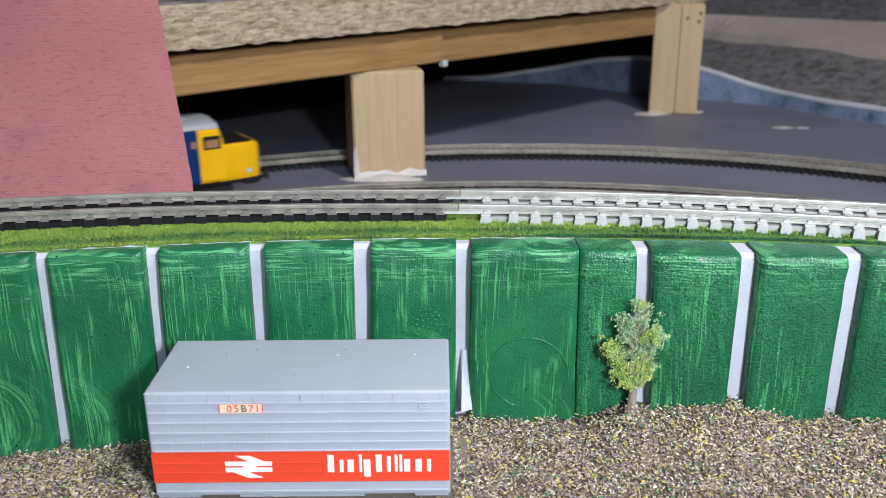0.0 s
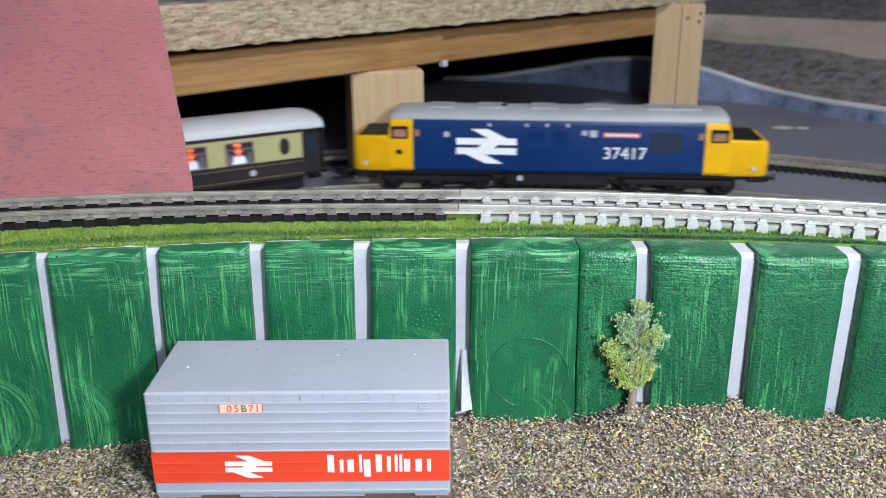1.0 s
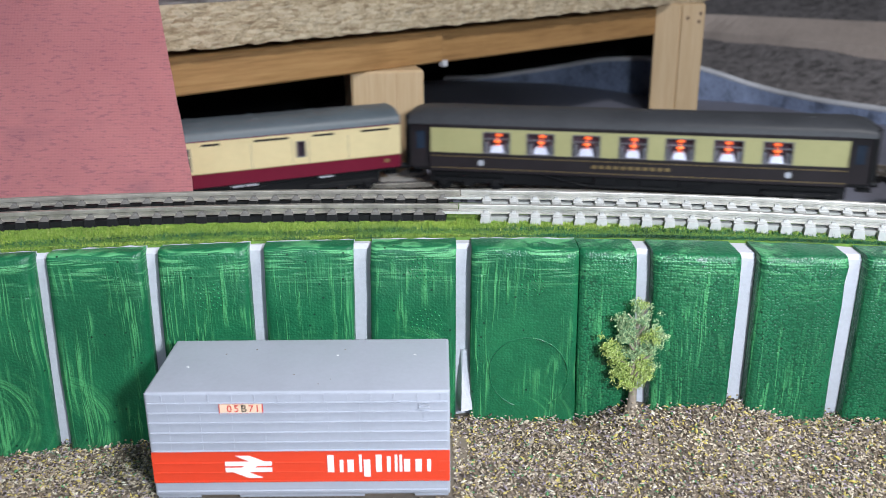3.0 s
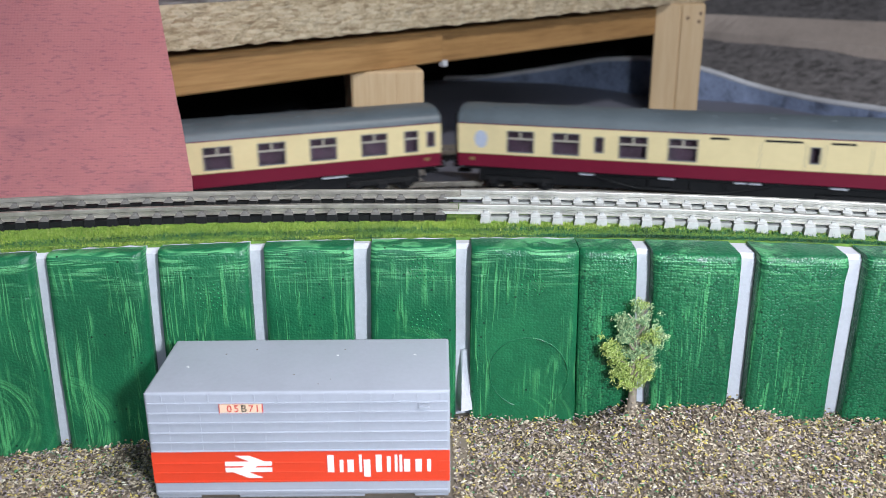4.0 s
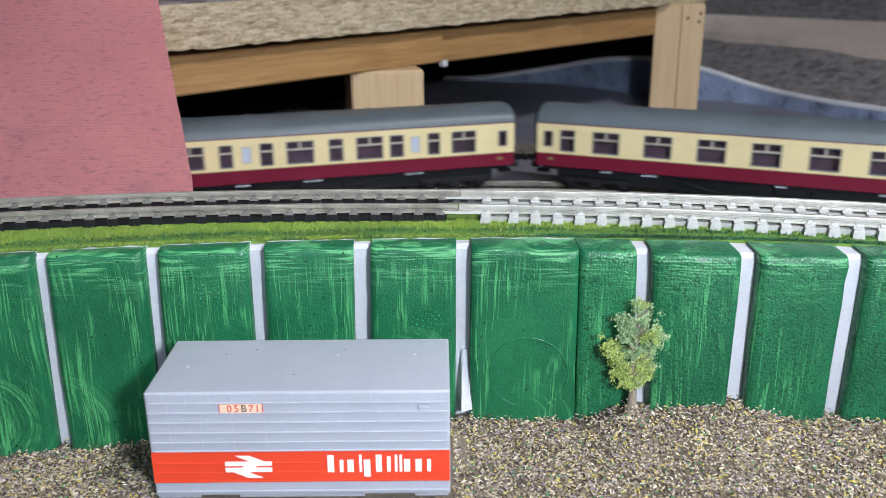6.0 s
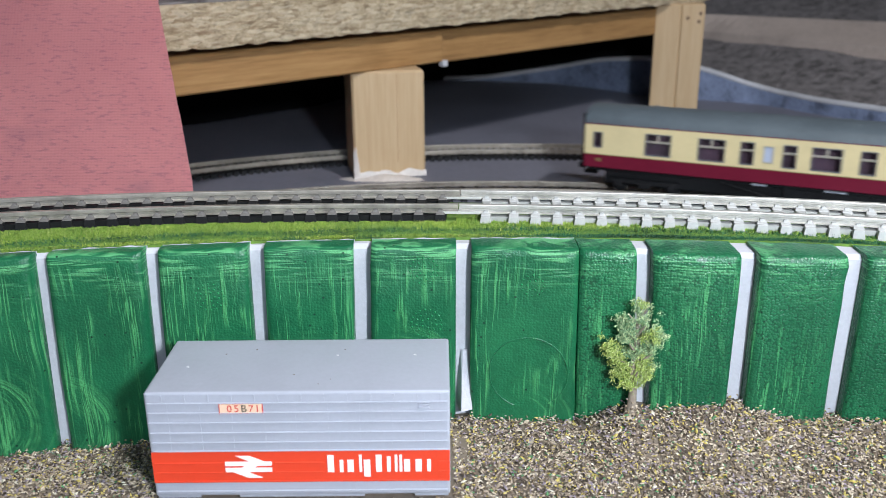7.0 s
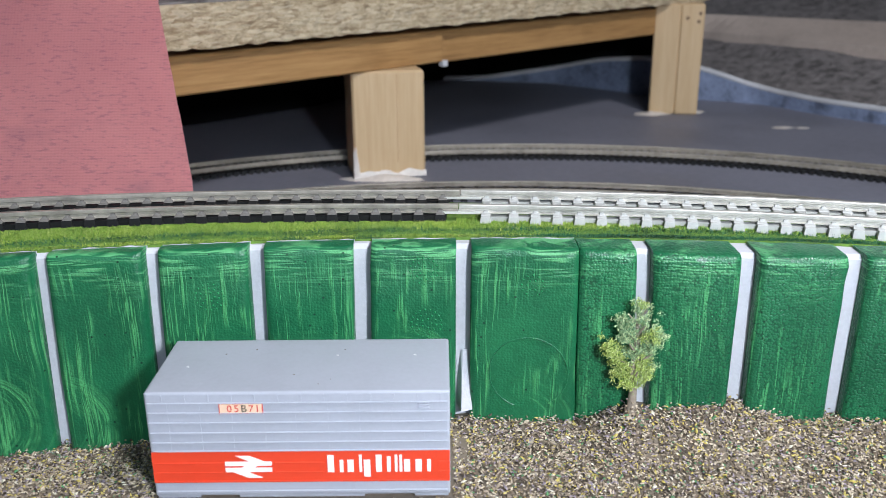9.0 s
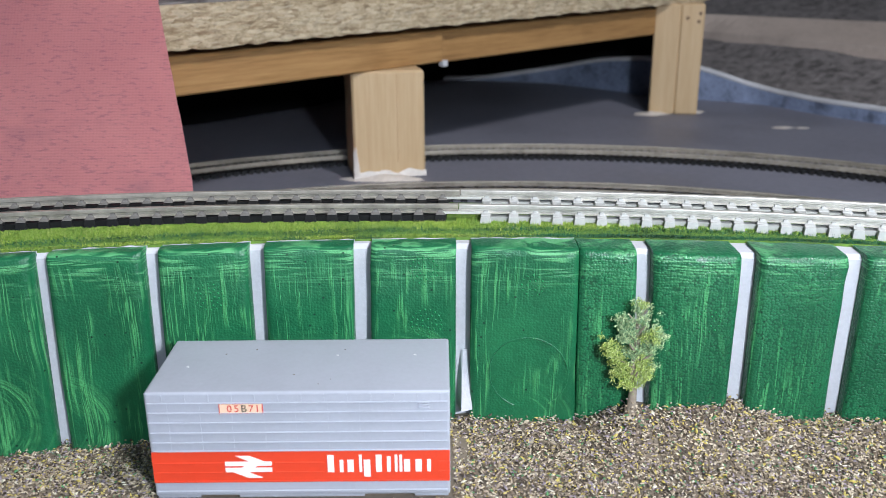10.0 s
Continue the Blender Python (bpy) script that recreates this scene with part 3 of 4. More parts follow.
part("beam_length", block(104.3, 246, 5.6, 20, 32.2, 43.3, 0.5), BEAM, beam)
part("scrap", block(103.2, 105.6, 3.6, 6.2, 31.0, 33.2, 0.3), PALE_EDGE, beam, "pale scrap stuck under the joint")
post = thing("timber_post", "pale pine post glued to the grey board", "post", "deck posts", m=mm(20.9, 199.5, -3.4, 12))
part("shaft", block(-12.3, 12.0, -11, 11, 0, 36.0, 0.7), PINE, post)
secs = []
for k in range(25):
    x = -12.5 + 24.8 * k / 24
    top = 2.6 + 1.6 * noise.noise((x * 0.22, 1, 9)) + (9 + 4 * noise.noise((x, 2, 2)) if x < -11.2 else 0)
    secs.append([(x, -11.35 - 0.3 * noise.noise((x * 0.5, 4, 4)), 0.2), (x, -11.3, max(1, top - 1.2)), (x, -10.95, max(1.5, top)), (x, -10.8, 0.2)])
part("pencil_line", block(2.6, 2.72, -11.03, -10.9, 5.5, 35.0), BEAM, post, "faint pencil line")
part("glue_smear", loft(secs), GLUE, post, "pale dried glue smeared over the foot", smooth=60)
post2 = thing("timber_post", "pale pine corner post of two laths", "post", "deck posts", m=mm(149.3, 308, -3.4, -13))
part("shaft", block(-11.3, 0, -8, 8, 0, 49.1, 0.6), PINE, post2)
part("shaft", block(0.05, 10.2, -7.9, 8, 0, 49.1, 0.6), PINE, post2)
# flat dark discs stand for the shade inside screw holes
for x, z in ((3.6, 43.0), (8.4, 41.5), (8.9, 45.0)):
    part("knot", tube([(x - 0.6, -7.85, z), (x - 0.6, -7.95, z)], 0.8, 10), HOLE_SHADE, post2, "dark disc for the shade in a screw hole")

# ---- walls behind ----


def ribbon(pts, thick, z0, tops, step=6):
    """A thin upright wall along a line of plan points, its top height running from point to point."""
    L = [0]
    for a, b in zip(pts, pts[1:]):
        L.append(L[-1] + math.dist(a, b))
    n = int(L[-1] / step)
    secs, line = [], []
    for i in range(n + 1):
        s = L[-1] * i / n
        p = [float(np.interp(s, L, [q[k] for q in pts])) for k in (0, 1)]
        d = [float(np.interp(min(s + 2, L[-1]), L, [q[k] for q in pts]) - np.interp(max(s - 2, 0), L, [q[k] for q in pts])) for k in (0, 1)]
        m = math.hypot(*d)
        nx, ny = -d[1] / m * thick, d[0] / m * thick
        t = sum(float(np.interp(s + o, L, tops)) for o in (-8, -4, 0, 4, 8)) / 5
        secs.append([(p[0], p[1], z0), (p[0], p[1], t), (p[0] + nx, p[1] + ny, t), (p[0] + nx, p[1] + ny, z0)])
        line.append((p[0] + nx * 0.3, p[1] + ny * 0.3, t))
    return secs, line


LOW = [(30, 411), (65, 407.5), (104, 395), (126, 374), (149, 348), (172, 338), (196, 324), (213, 297), (232, 271), (270, 236), (400, 200)]
secs, line = ribbon(LOW, 4, -3.4, [-3.2, -2.8, 4.4, 11.5, 15.2, 10.7, 3.2, 2.0, 2.2, 2.5, 3])
low = thing("wall_low", "low curved blue-grey scenic wall with a pale top edge", "low wall", kind="structure")
part("panel", loft(secs), BLUE_GREY, low, smooth=40)
part("edging", tube([(a, b, c + 0.6) for a, b, c in line], 1.5), PALE_EDGE, low, "pale rounded edging strip", smooth=60)
# added sheet: the dark under the deck is put in as black colour
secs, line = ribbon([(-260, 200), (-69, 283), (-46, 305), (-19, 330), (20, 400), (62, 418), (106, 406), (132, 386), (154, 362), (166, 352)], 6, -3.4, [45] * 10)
tagged(part("wall_dark", loft(secs), BLACK), "added black sheet standing for the dark under the deck", "wall", kind="structure")


def bank():
    bm = bmesh.new()
    rows = []
    for i in range(70):
        x = 100 + 560 * i / 69
        front = float(np.interp(x, [q[0] for q in LOW] + [660], [q[1] + 6 for q in LOW] + [150]))
        row = []
        for k in range(50):
            y = front + (760 - front) * (k / 49) ** 1.3
            z = -0.5 + (y - front) * 0.16 + 1.1 * noise.noise((x * 0.05, y * 0.05, 1)) + 0.9 * noise.noise((x * 0.19, y * 0.19, 4))
            row.append(bm.verts.new((x, y, z)))
        rows.append(row)
    for a, b in zip(rows, rows[1:]):
        for k in range(49):
            bm.faces.new((a[k], b[k], b[k + 1], a[k + 1]))
    return bm


tagged(part("ballast_bank", bank(), BALLAST, smooth=60), "dark grey ballast slope behind the low wall", "ground", kind="structure")
secs = []
for k in range(25):
    u = -0.9 + 3.2 * k / 24
    n, f = Vector((202 + 30 * u, 426 - 40 * u, 0)), Vector((211 + 34 * u, 434 - 26 * u, 0))
    w = 1.2 * noise.noise((u * 2.5, 0, 2))
    secs.append([(n.x, n.y + w, 12), (n.x, n.y + w, 21.0), (f.x, f.y, 30.0), (f.x, f.y, 20.0)])
tagged(part("path_strip", loft(secs), BEIGE), "plain beige strip laid along the ballast slope", "path", kind="structure")

# ---- red cloth ----
bm = bmesh.new()
cols = []
for i in range(31):
    row = []
    for k in range(31):
        v = k / 30
        z = -3.3 + 90 * v
        edge = float(np.interp(z, [-3.4, 21.7, 29.9, 37.9, 49.0, 60.5, 90], [-13.5, -14.7, -16.8, -18.9, -22.1, -25.1, -27.3])) + 0.25 * noise.noise((z * 0.4, 2, 2))
        x = edge - 100 * i / 30
        row.append(bm.verts.new((x, 72 + 0.6 * z + 1.0 * noise.noise((x * 0.03, z * 0.02, 4)) + 0.25 * i / 30, z)))
    cols.append(row)
for i in range(30):
    for k in range(30):
        bm.faces.new((cols[i][k], cols[i][k + 1], cols[i + 1][k + 1], cols[i + 1][k]))
bmesh.ops.solidify(bm, geom=bm.faces[:], thickness=0.6)
tagged(part("red_cloth", bm, CLOTH, smooth=60), "faded red woven cloth hanging beside the line", "cloth")
# ---- container in front of the wall ----
BLACK_INK = paint("black_ink", (0.02, 0.02, 0.02), 0.1, 0.5, relief=0.02)
RED_INK = paint("red_ink", (0.60, 0.03, 0.03), 0.1, 0.5, relief=0.02)


def lettering(text, height, material, parent, at, name="lettering"):
    """Flat raised characters; local x along the text, y up."""
    cu = bpy.data.curves.new(name, "FONT")
    cu.body, cu.size, cu.extrude, cu.resolution_u = text, height * S, 0.00003, 3
    tmp = bpy.data.objects.new(name, cu)
    me = bpy.data.meshes.new_from_object(tmp)
    bpy.data.objects.remove(tmp)
    bpy.data.curves.remove(cu)
    me.materials.clear()
    me.materials.append(material)
    ob = new(name, me)
    ob.parent = parent
    ob.matrix_basis = at
    return ob


def on_front(x, y, z):
    """Upright plane facing the viewer's side (-y)."""
    return mm(x, y, z, 0, 90)


def plate_shape(polys, depth, bm=None):
    """Flat shapes (lists of x, z) standing in the front plane, y from -depth to 0."""
    bm = bm or bmesh.new()
    for k, poly in enumerate(polys):
        loft([[(x, y, z) for x, z in poly] for y in (0, -depth * (1 + 0.15 * k))], bm)
    return bm


def arrow_polys(x0, x1, z0, z1):
    """Two bars joined by slanted strokes."""
    def q(pts):
        return [(x0 + (x1 - x0) * a, z0 + (z1 - z0) * b) for a, b in pts]
    return [q([(0, 0.545), (1, 0.545), (1, 0.735), (0, 0.735)]), q([(0, 0.265), (1, 0.265), (1, 0.455), (0, 0.455)]),
            q([(0.24, 1.0), (0.53, 1.0), (0.86, 0.72), (0.55, 0.72)]), q([(0.14, 0.28), (0.45, 0.28), (0.78, 0.0), (0.49, 0.0)]),
            q([(0.34, 0.44), (0.62, 0.44), (0.70, 0.56), (0.42, 0.56)])]


def container():
    c = thing("container", "grey ribbed model container with a red band and white lettering bars", "container", m=mm(0, 0, 0))
    part("body", block(0.05, 40.95, 0, 16.5, 0.42, 16.55, 0.45, seg=3), GREY_PLASTIC, c, smooth=40)
    for x0, x1 in ((0.3, 6.2), (11.6, 29.0), (36.0, 40.7)):
        part("base_pad", block(x0, x1, 0.25, 16.2, 0, 0.5, 0.05), GREY_PLASTIC, c)
    for z in (14.95, 13.5, 12.0, 10.45, 8.95, 7.62, 1.25):
        part("rib", block(0.35, 40.6, -0.2, 0.05, z - 0.07, z + 0.07, 0.04), GREY_PLASTIC, c)
    seam = mesh_of("seam", block(-0.07, 0.07, -0.09, 0.03, 15.05, 16.2), GREY_PLASTIC)
    for k in range(13):
        o = new("seam", seam)
        o.parent, o.matrix_basis = c, mm(2.4 + 3.1 * k, 0, 0)
    low_seam = mesh_of("seam", block(-0.04, 0.04, -0.05, 0.03, 7.8, 14.8), GREY_PLASTIC)
    for k in range(9):
        o = new("seam", low_seam)
        o.parent, o.matrix_basis = c, mm(3.0 + 4.3 * k, 0, 0)
    band = part("red_band", block(0.12, 40.88, -0.055, 0.02, 2.6, 7.45, 0.02), RED_PLASTIC, c, "orange-red painted band")
    for x0, x1 in ((0.5, 9.8), (17.0, 23.6), (39.4, 40.7)):
        for z in (5.75, 4.25):
            part("rib", block(x0, x1, -0.15, -0.04, z - 0.07, z + 0.07, 0.03), RED_PLASTIC, band)
    part("rib", block(0.4, 40.6, -0.14, -0.04, 2.78, 2.92, 0.03), RED_PLASTIC, band)
    part("emblem", plate_shape(arrow_polys(10.1, 16.5, 3.4, 6.85), 0.07), WHITE_PRINT, band, "white bar emblem", at=mm(0, -0.06, 0))
    x = 24.1
    for w, lo, hi in ((1.45, 4.15, 6.85), (0.85, 4.15, 6.1), (1.4, 4.15, 6.1), (0.42, 4.15, 6.85), (1.45, 3.4, 6.1), (1.3, 4.15, 6.85), (0.85, 4.15, 6.6),
                      (0.42, 4.15, 6.85), (0.42, 4.15, 6.85), (1.35, 4.15, 6.1), (1.4, 4.15, 6.1), (0.85, 4.15, 6.1)):
        part("lettering_bar", block(x, x + w * (0.62 if w > 0.6 else 0.9), -0.12, -0.05, lo, hi, 0.03), WHITE_PRINT, band)
        x += w * 1.0 + 0.215
    plate = part("code_plate", block(10.0, 15.9, -0.16, 0.02, 13.42, 14.98, 0.08), CREAM_PRINT, c, "small cream code plate with a worn red edge")
    for b in ((10.0, 15.9, -0.18, -0.1, 14.86, 14.98), (10.0, 15.9, -0.18, -0.1, 13.42, 13.52), (10.0, 10.12, -0.18, -0.1, 13.5, 14.9), (15.78, 15.9, -0.18, -0.1, 13.5, 14.9)):
        part("border", block(*b), RED_INK, plate)
    for ch, x, ink in (("0", 11.05, RED_INK), ("5", 12.0, RED_INK), ("B", 12.95, BLACK_INK), ("7", 13.95, RED_INK), ("1", 14.8, RED_INK)):
        lettering(ch, 1.45, ink, plate, on_front(x, -0.18, 13.7))
    for z in (14.1, 14.5, 14.9):
        part("louvre", block(36.7, 38.2, -0.25, 0.02, z - 0.1, z + 0.1, 0.05), GREY_PLASTIC, c)
    r = random.Random(5)
    for k in range(9):
        x, y, q = r.uniform(3, 38), r.uniform(2, 14), r.uniform(0.06, 0.14)
        part("dust_speck", block(x - q, x + q * 1.5, y - q, y + q, 16.53, 16.6, 0.02), WHITE_PRINT if k < 3 else SOIL, c)
    return c


container()

# ---- moulding marks on the wall ----


def ring_mark(x, z, r, a0, a1, n=40):
    pts = []
    for i in range(n + 1):
        a = a0 + (a1 - a0) * i / n
        px = x + r * math.cos(a)
        pts.append((px, y_front(px) - 0.07, z + r * math.sin(a)))
    part("mould_ring", tube(pts, 0.11, 6), GREEN, WALL)


ring_mark(53.9, 6.8, 6.3, radians(-60), radians(250))


def bead_mark(x, z, r, rings, seed):
    rr = random.Random(seed)
    bm = bmesh.new()
    for k in range(rings):
        q = r * (k + 1) / rings
        n = max(5, int(q * 7.5))
        for i in range(n):
            a = math.tau * i / n + k
            px, pz, s = x + q * math.cos(a), z + q * math.sin(a), rr.uniform(0.13, 0.2)
            bmesh.ops.create_icosphere(bm, subdivisions=1, radius=s, matrix=Matrix.Translation((px, y_front(px) - 0.10, pz)))
    part("mould_mark", bm, GREEN_BEAD, WALL, smooth=60)


bead_mark(54.2, 22.1, 1.7, 2, 1)
bead_mark(3.4, 20.3, 2.2, 3, 2)
bead_mark(37.2, 24.2, 2.2, 3, 3)
bead_mark(37.5, 15.2, 2.4, 3, 5)
bead_mark(81.0, 17.5, 1.8, 2, 6)

# ---- little tree ----
BARK = paint("brown_bark", (0.32, 0.26, 0.205), 0.3, 0.9, grain=1200, relief=0.7)


def leaf_mat(name, stops):
    m, t, p = nodes_of(name)
    g = t.nodes.new("ShaderNodeNewGeometry")
    c = ramp(t, g.outputs["Random Per Island"], stops)
    t.links.new(mix(t, 0.4, c, ramp(t, noise_of(t, coords(t), 500, 3), [(0.3, (0.5, 0.5, 0.5)), (0.7, (1, 1, 1))]), "MULTIPLY"), p.inputs["Base Color"])
    p.inputs["Roughness"].default_value = 0.7
    return m


LEAF_Y = leaf_mat("yellow_green_fibre", [(0.0, (0.17, 0.27, 0.05)), (0.4, (0.40, 0.52, 0.11)), (0.8, (0.58, 0.68, 0.22)), (1.0, (0.70, 0.78, 0.40))])
LEAF_G = leaf_mat("grey_green_fibre", [(0.0, (0.10, 0.24, 0.12)), (0.5, (0.33, 0.52, 0.26)), (0.85, (0.56, 0.67, 0.36)), (1.0, (0.66, 0.72, 0.45))])


def fibre_clump(bm, centre, size, count, r):
    """Tufts of curled fibres and flecks tangled about a centre, with gaps between the tufts."""
    for _ in range(max(1, count // 14)):
        tuft = Vector(centre) + Vector((r.gauss(0, 0.55) * size[0], r.gauss(0, 0.5) * size[1], r.gauss(0, 0.55) * size[2]))
        for _ in range(34):
            p = tuft + Vector((r.gauss(0, 0.26), r.gauss(0, 0.26), r.gauss(0, 0.22)))
            a = Vector((r.uniform(-1, 1), r.uniform(-1, 1), r.uniform(-0.7, 0.7))).normalized()
            b = a.orthogonal().normalized()
            c = a.cross(b)
            L, w = r.uniform(0.18, 0.46), r.uniform(0.04, 0.085)
            mid = p + a * L * 0.5 + b * L * 0.3
            end = p + a * L * 0.7 + b * L * 0.7
            v = [bm.verts.new(q) for q in (p - c * w, p + c * w, mid + c * w, mid - c * w, end)]
            bm.faces.new((v[0], v[1], v[2], v[3]))
            bm.faces.new((v[3], v[2], v[4]))


def tree():
    r = random.Random(21)
    t = thing("model_tree", "small model tree with yellow-green fibre foliage against the wall", "tree", m=mm(70.0, 19.6, 1.0))
    part("trunk", tube([(0.1, 0, -0.6), (0.0, 0, 2), (0.15, 0.1, 5), (-0.2, 0, 9), (0.2, 0.2, 14), (0.1, 0.3, 18)], [1.0, 0.75, 0.62, 0.5, 0.35, 0.15], 9), BARK, t, smooth=60)
    bm = bmesh.new()
    for k in range(150):
        z, a = r.uniform(-0.4, 3.4) * r.random(), r.uniform(0, 6.28)
        rad = 1.15 - 0.14 * z
        g = bmesh.ops.create_icosphere(bm, subdivisions=1, radius=r.uniform(0.13, 0.26))["verts"]
        spin = Matrix.Rotation(r.uniform(0, 3), 3, "X") @ Matrix.Diagonal((1, r.uniform(0.5, 0.9), r.uniform(0.6, 1.2)))
        for v in g:
            v.co = spin @ v.co + Vector((rad * math.cos(a), rad * math.sin(a), z))
    part("trunk_scatter", bm, GRAVEL, t, "brown granules glued round the trunk")
    for k in range(14):
        z = 5 + k * 0.95
        a = k * 2.4
        L = 3.2 - abs(z - 10) * 0.2
        part("limb", tube([(0, 0, z), (L * 0.5 * math.cos(a), L * 0.35 * math.sin(a), z + 0.8), (L * math.cos(a), L * 0.6 * math.sin(a), z + 1.9)], [0.3, 0.2, 0.07], 5), BARK, t)
    for mat, label, lumps in ((LEAF_Y, "yellow-green fibre foliage", ((-0.4, -0.4, 6.6, 1.5, 1.0, 1.2, 200), (0.9, -0.2, 8.0, 1.6, 1.0, 1.2, 200), (-1.6, -0.3, 8.6, 1.5, 1.0, 1.3, 200), (-3.4, -0.2, 12.6, 1.2, 0.9, 1.2, 150),
                                                              (-2.6, -0.2, 10.9, 1.0, 0.9, 1.0, 110), (1.2, -0.6, 10.2, 1.2, 0.8, 1.0, 120), (1.6, -0.5, 14.6, 1.1, 0.8, 1.1, 110), (0.9, 0.1, 19.8, 1.0, 0.7, 0.6, 60))),
                              (LEAF_G, "grey-green fibre foliage", ((-1.2, 0.0, 15.0, 1.7, 1.1, 1.8, 200), (0.4, -0.1, 17.2, 1.5, 1.0, 1.6, 180), (1.9, 0, 12.6, 1.6, 1.0, 1.6, 180), (3.0, 0.2, 14.5, 1.3, 0.9, 1.4, 110),
                                                                    (-0.4, -0.2, 12.0, 1.6, 1.0, 1.5, 170), (0.2, 0, 19.2, 0.9, 0.7, 0.9, 80), (-2.0, 0.1, 17.0, 1.0, 0.8, 1.1, 80), (2.0, 0.2, 9.2, 1.2, 0.8, 1.2, 90)))):
        bm = bmesh.new()
        for x, y, z, sx, sy, sz, n in lumps:
            fibre_clump(bm, (x * 1.12, y, z * 0.97 + 0.1), (sx * 1.12, sy, sz * 1.05), int(n * 3.1), r)
        part("crown", bm, mat, t, label)


tree()

# ---- glue blobs and chips on the grey board ----


def blob(name, x, y, rx, ry, h, seed, label, mat=GLUE):
    bm = bmesh.new()
    n, rings = 28, 4
    top = bm.verts.new((0, 0, h))
    prev = None
    for k in range(1, rings + 1):
        ring = []
        for i in range(n):
            a = math.tau * i / n
            q = (k / rings) * (1 + 0.35 * noise.noise((math.cos(a) * 1.5 + seed, math.sin(a) * 1.5, k * 0.3)))
            z = h * (1 - (k / rings) ** 2) * (0.7 + 0.5 * noise.noise((q * 3 * math.cos(a), q * 3 * math.sin(a), seed))) if k < rings else -0.02
            ring.append(bm.verts.new((rx * q * math.cos(a), ry * q * math.sin(a), z)))
        for i in range(n):
            j = (i + 1) % n
            if prev:
                bm.faces.new((prev[i], ring[i], ring[j], prev[j]))
            else:
                bm.faces.new((top, ring[i], ring[j]))
        prev = ring
    return tagged(part(name, bm, mat, at=mm(x, y, -3.4), smooth=60), label, "glue")


blob("glue_patch", 21, 187.5, 14, 4.0, 1.8, 1.3, "pale dried glue round the foot of a post")
blob("glue_patch", 137, 301, 8, 4, 1.4, 4.2, "white dried glue lump at the foot of a post")
blob("glue_patch", 158, 306, 5, 4, 1.2, 6.1, "white dried glue lump at the foot of a post")
blob("glue_patch", 186, 268, 5, 2.2, 0.5, 2.7, "small pale glue spot on the grey board")
blob("glue_patch", 194, 267, 3, 2, 0.5, 8.7, "small pale glue spot on the grey board")

# ---- train ----
MAROON = paint("maroon_paint", (0.150, 0.010, 0.028), 0.08, 0.35, relief=0.03, spec=0.22)
CREAM = paint("cream_paint", (0.70, 0.585, 0.330), 0.05, 0.38, relief=0.03, spec=0.22)
ROOF_GREY = paint("grey_roof", (0.095, 0.118, 0.135), 0.12, 0.5, relief=0.08)
ROOF_DARK = paint("dark_roof", (0.050, 0.052, 0.058), 0.12, 0.5, relief=0.08, spec=0.22)
ROOF_WHITE = paint("white_roof", (0.50, 0.52, 0.55), 0.07, 0.5, relief=0.08)
UMBER = paint("umber_paint", (0.026, 0.022, 0.024), 0.15, 0.35, relief=0.03, spec=0.22)
PALE_YELLOW = paint("straw_paint", (0.42, 0.40, 0.19), 0.05, 0.4, relief=0.03)
GOLD = paint("gold_lining", (0.24, 0.17, 0.07), 0.1, 0.4, 0.3, relief=0.02)
UNDER = paint("black_underframe", (0.008, 0.008, 0.009), 0.3, 0.55, relief=0.15, spec=0.22)
STEEL = paint("wheel_steel", (0.30, 0.29, 0.28), 0.2, 0.35, 0.9, relief=0.05)
SEAT = paint("dark_interior", (0.060, 0.028, 0.045), 0.4, 0.7, stain=240, relief=0.05)
FRAME = paint("window_frame_paint", (0.16, 0.155, 0.17), 0.1, 0.4, 0.2, relief=0.03)
SILVER = paint("vent_frame", (0.50, 0.46, 0.38), 0.1, 0.35, 0.4, relief=0.03)
LINEN = paint("white_tablecloth", (0.60, 0.60, 0.70), 0.05, 0.7, relief=0.05)
FROST = paint("frosted_glass", (0.45, 0.50, 0.62), 0.1, 0.3, relief=0.03)
LOCO_BLUE = paint("loco_blue", (0.0030, 0.028, 0.118), 0.10, 0.32, relief=0.03, spec=0.22)
LOCO_YELLOW = paint("loco_yellow", (0.80, 0.43, 0.006), 0.06, 0.38, relief=0.03, spec=0.22)
LOCO_ROOF = paint("loco_grey_roof", (0.33, 0.345, 0.36), 0.08, 0.5, relief=0.06)
LOCO_BLACK = paint("matt_black", (0.012, 0.012, 0.013), 0.2, 0.6, relief=0.05, spec=0.22)
GRILLE = paint("grille_mesh", (0.016, 0.030, 0.055), 0.3, 0.6, grain=2500, relief=0.3, spec=0.22)
PINK = paint("nameplate_red", (0.62, 0.16, 0.17), 0.08, 0.4, relief=0.03)
PALE_GREY = paint("pale_fitting", (0.45, 0.47, 0.52), 0.1, 0.4, relief=0.03)
SKIN_TONE = paint("tan_cab_lining", (0.36, 0.18, 0.10), 0.2, 0.6, relief=0.05)

GLASS, _t, _p = nodes_of("window_glass")
_p.inputs["Base Color"].default_value = (0.92, 0.94, 0.97, 1)
_p.inputs["Roughness"].default_value = 0.04
_p.inputs["Transmission Weight"].default_value = 1.0
_p.inputs["IOR"].default_value = 1.1
LAMP_GLOW, _t, _p = nodes_of("lamp_and_reflection_glow")
_p.inputs["Base Color"].default_value = (0.8, 0.16, 0.03, 1)
_p.inputs["Emission Color"].default_value = (1.0, 0.13, 0.02, 1)
_p.inputs["Emission Strength"].default_value = 1.3


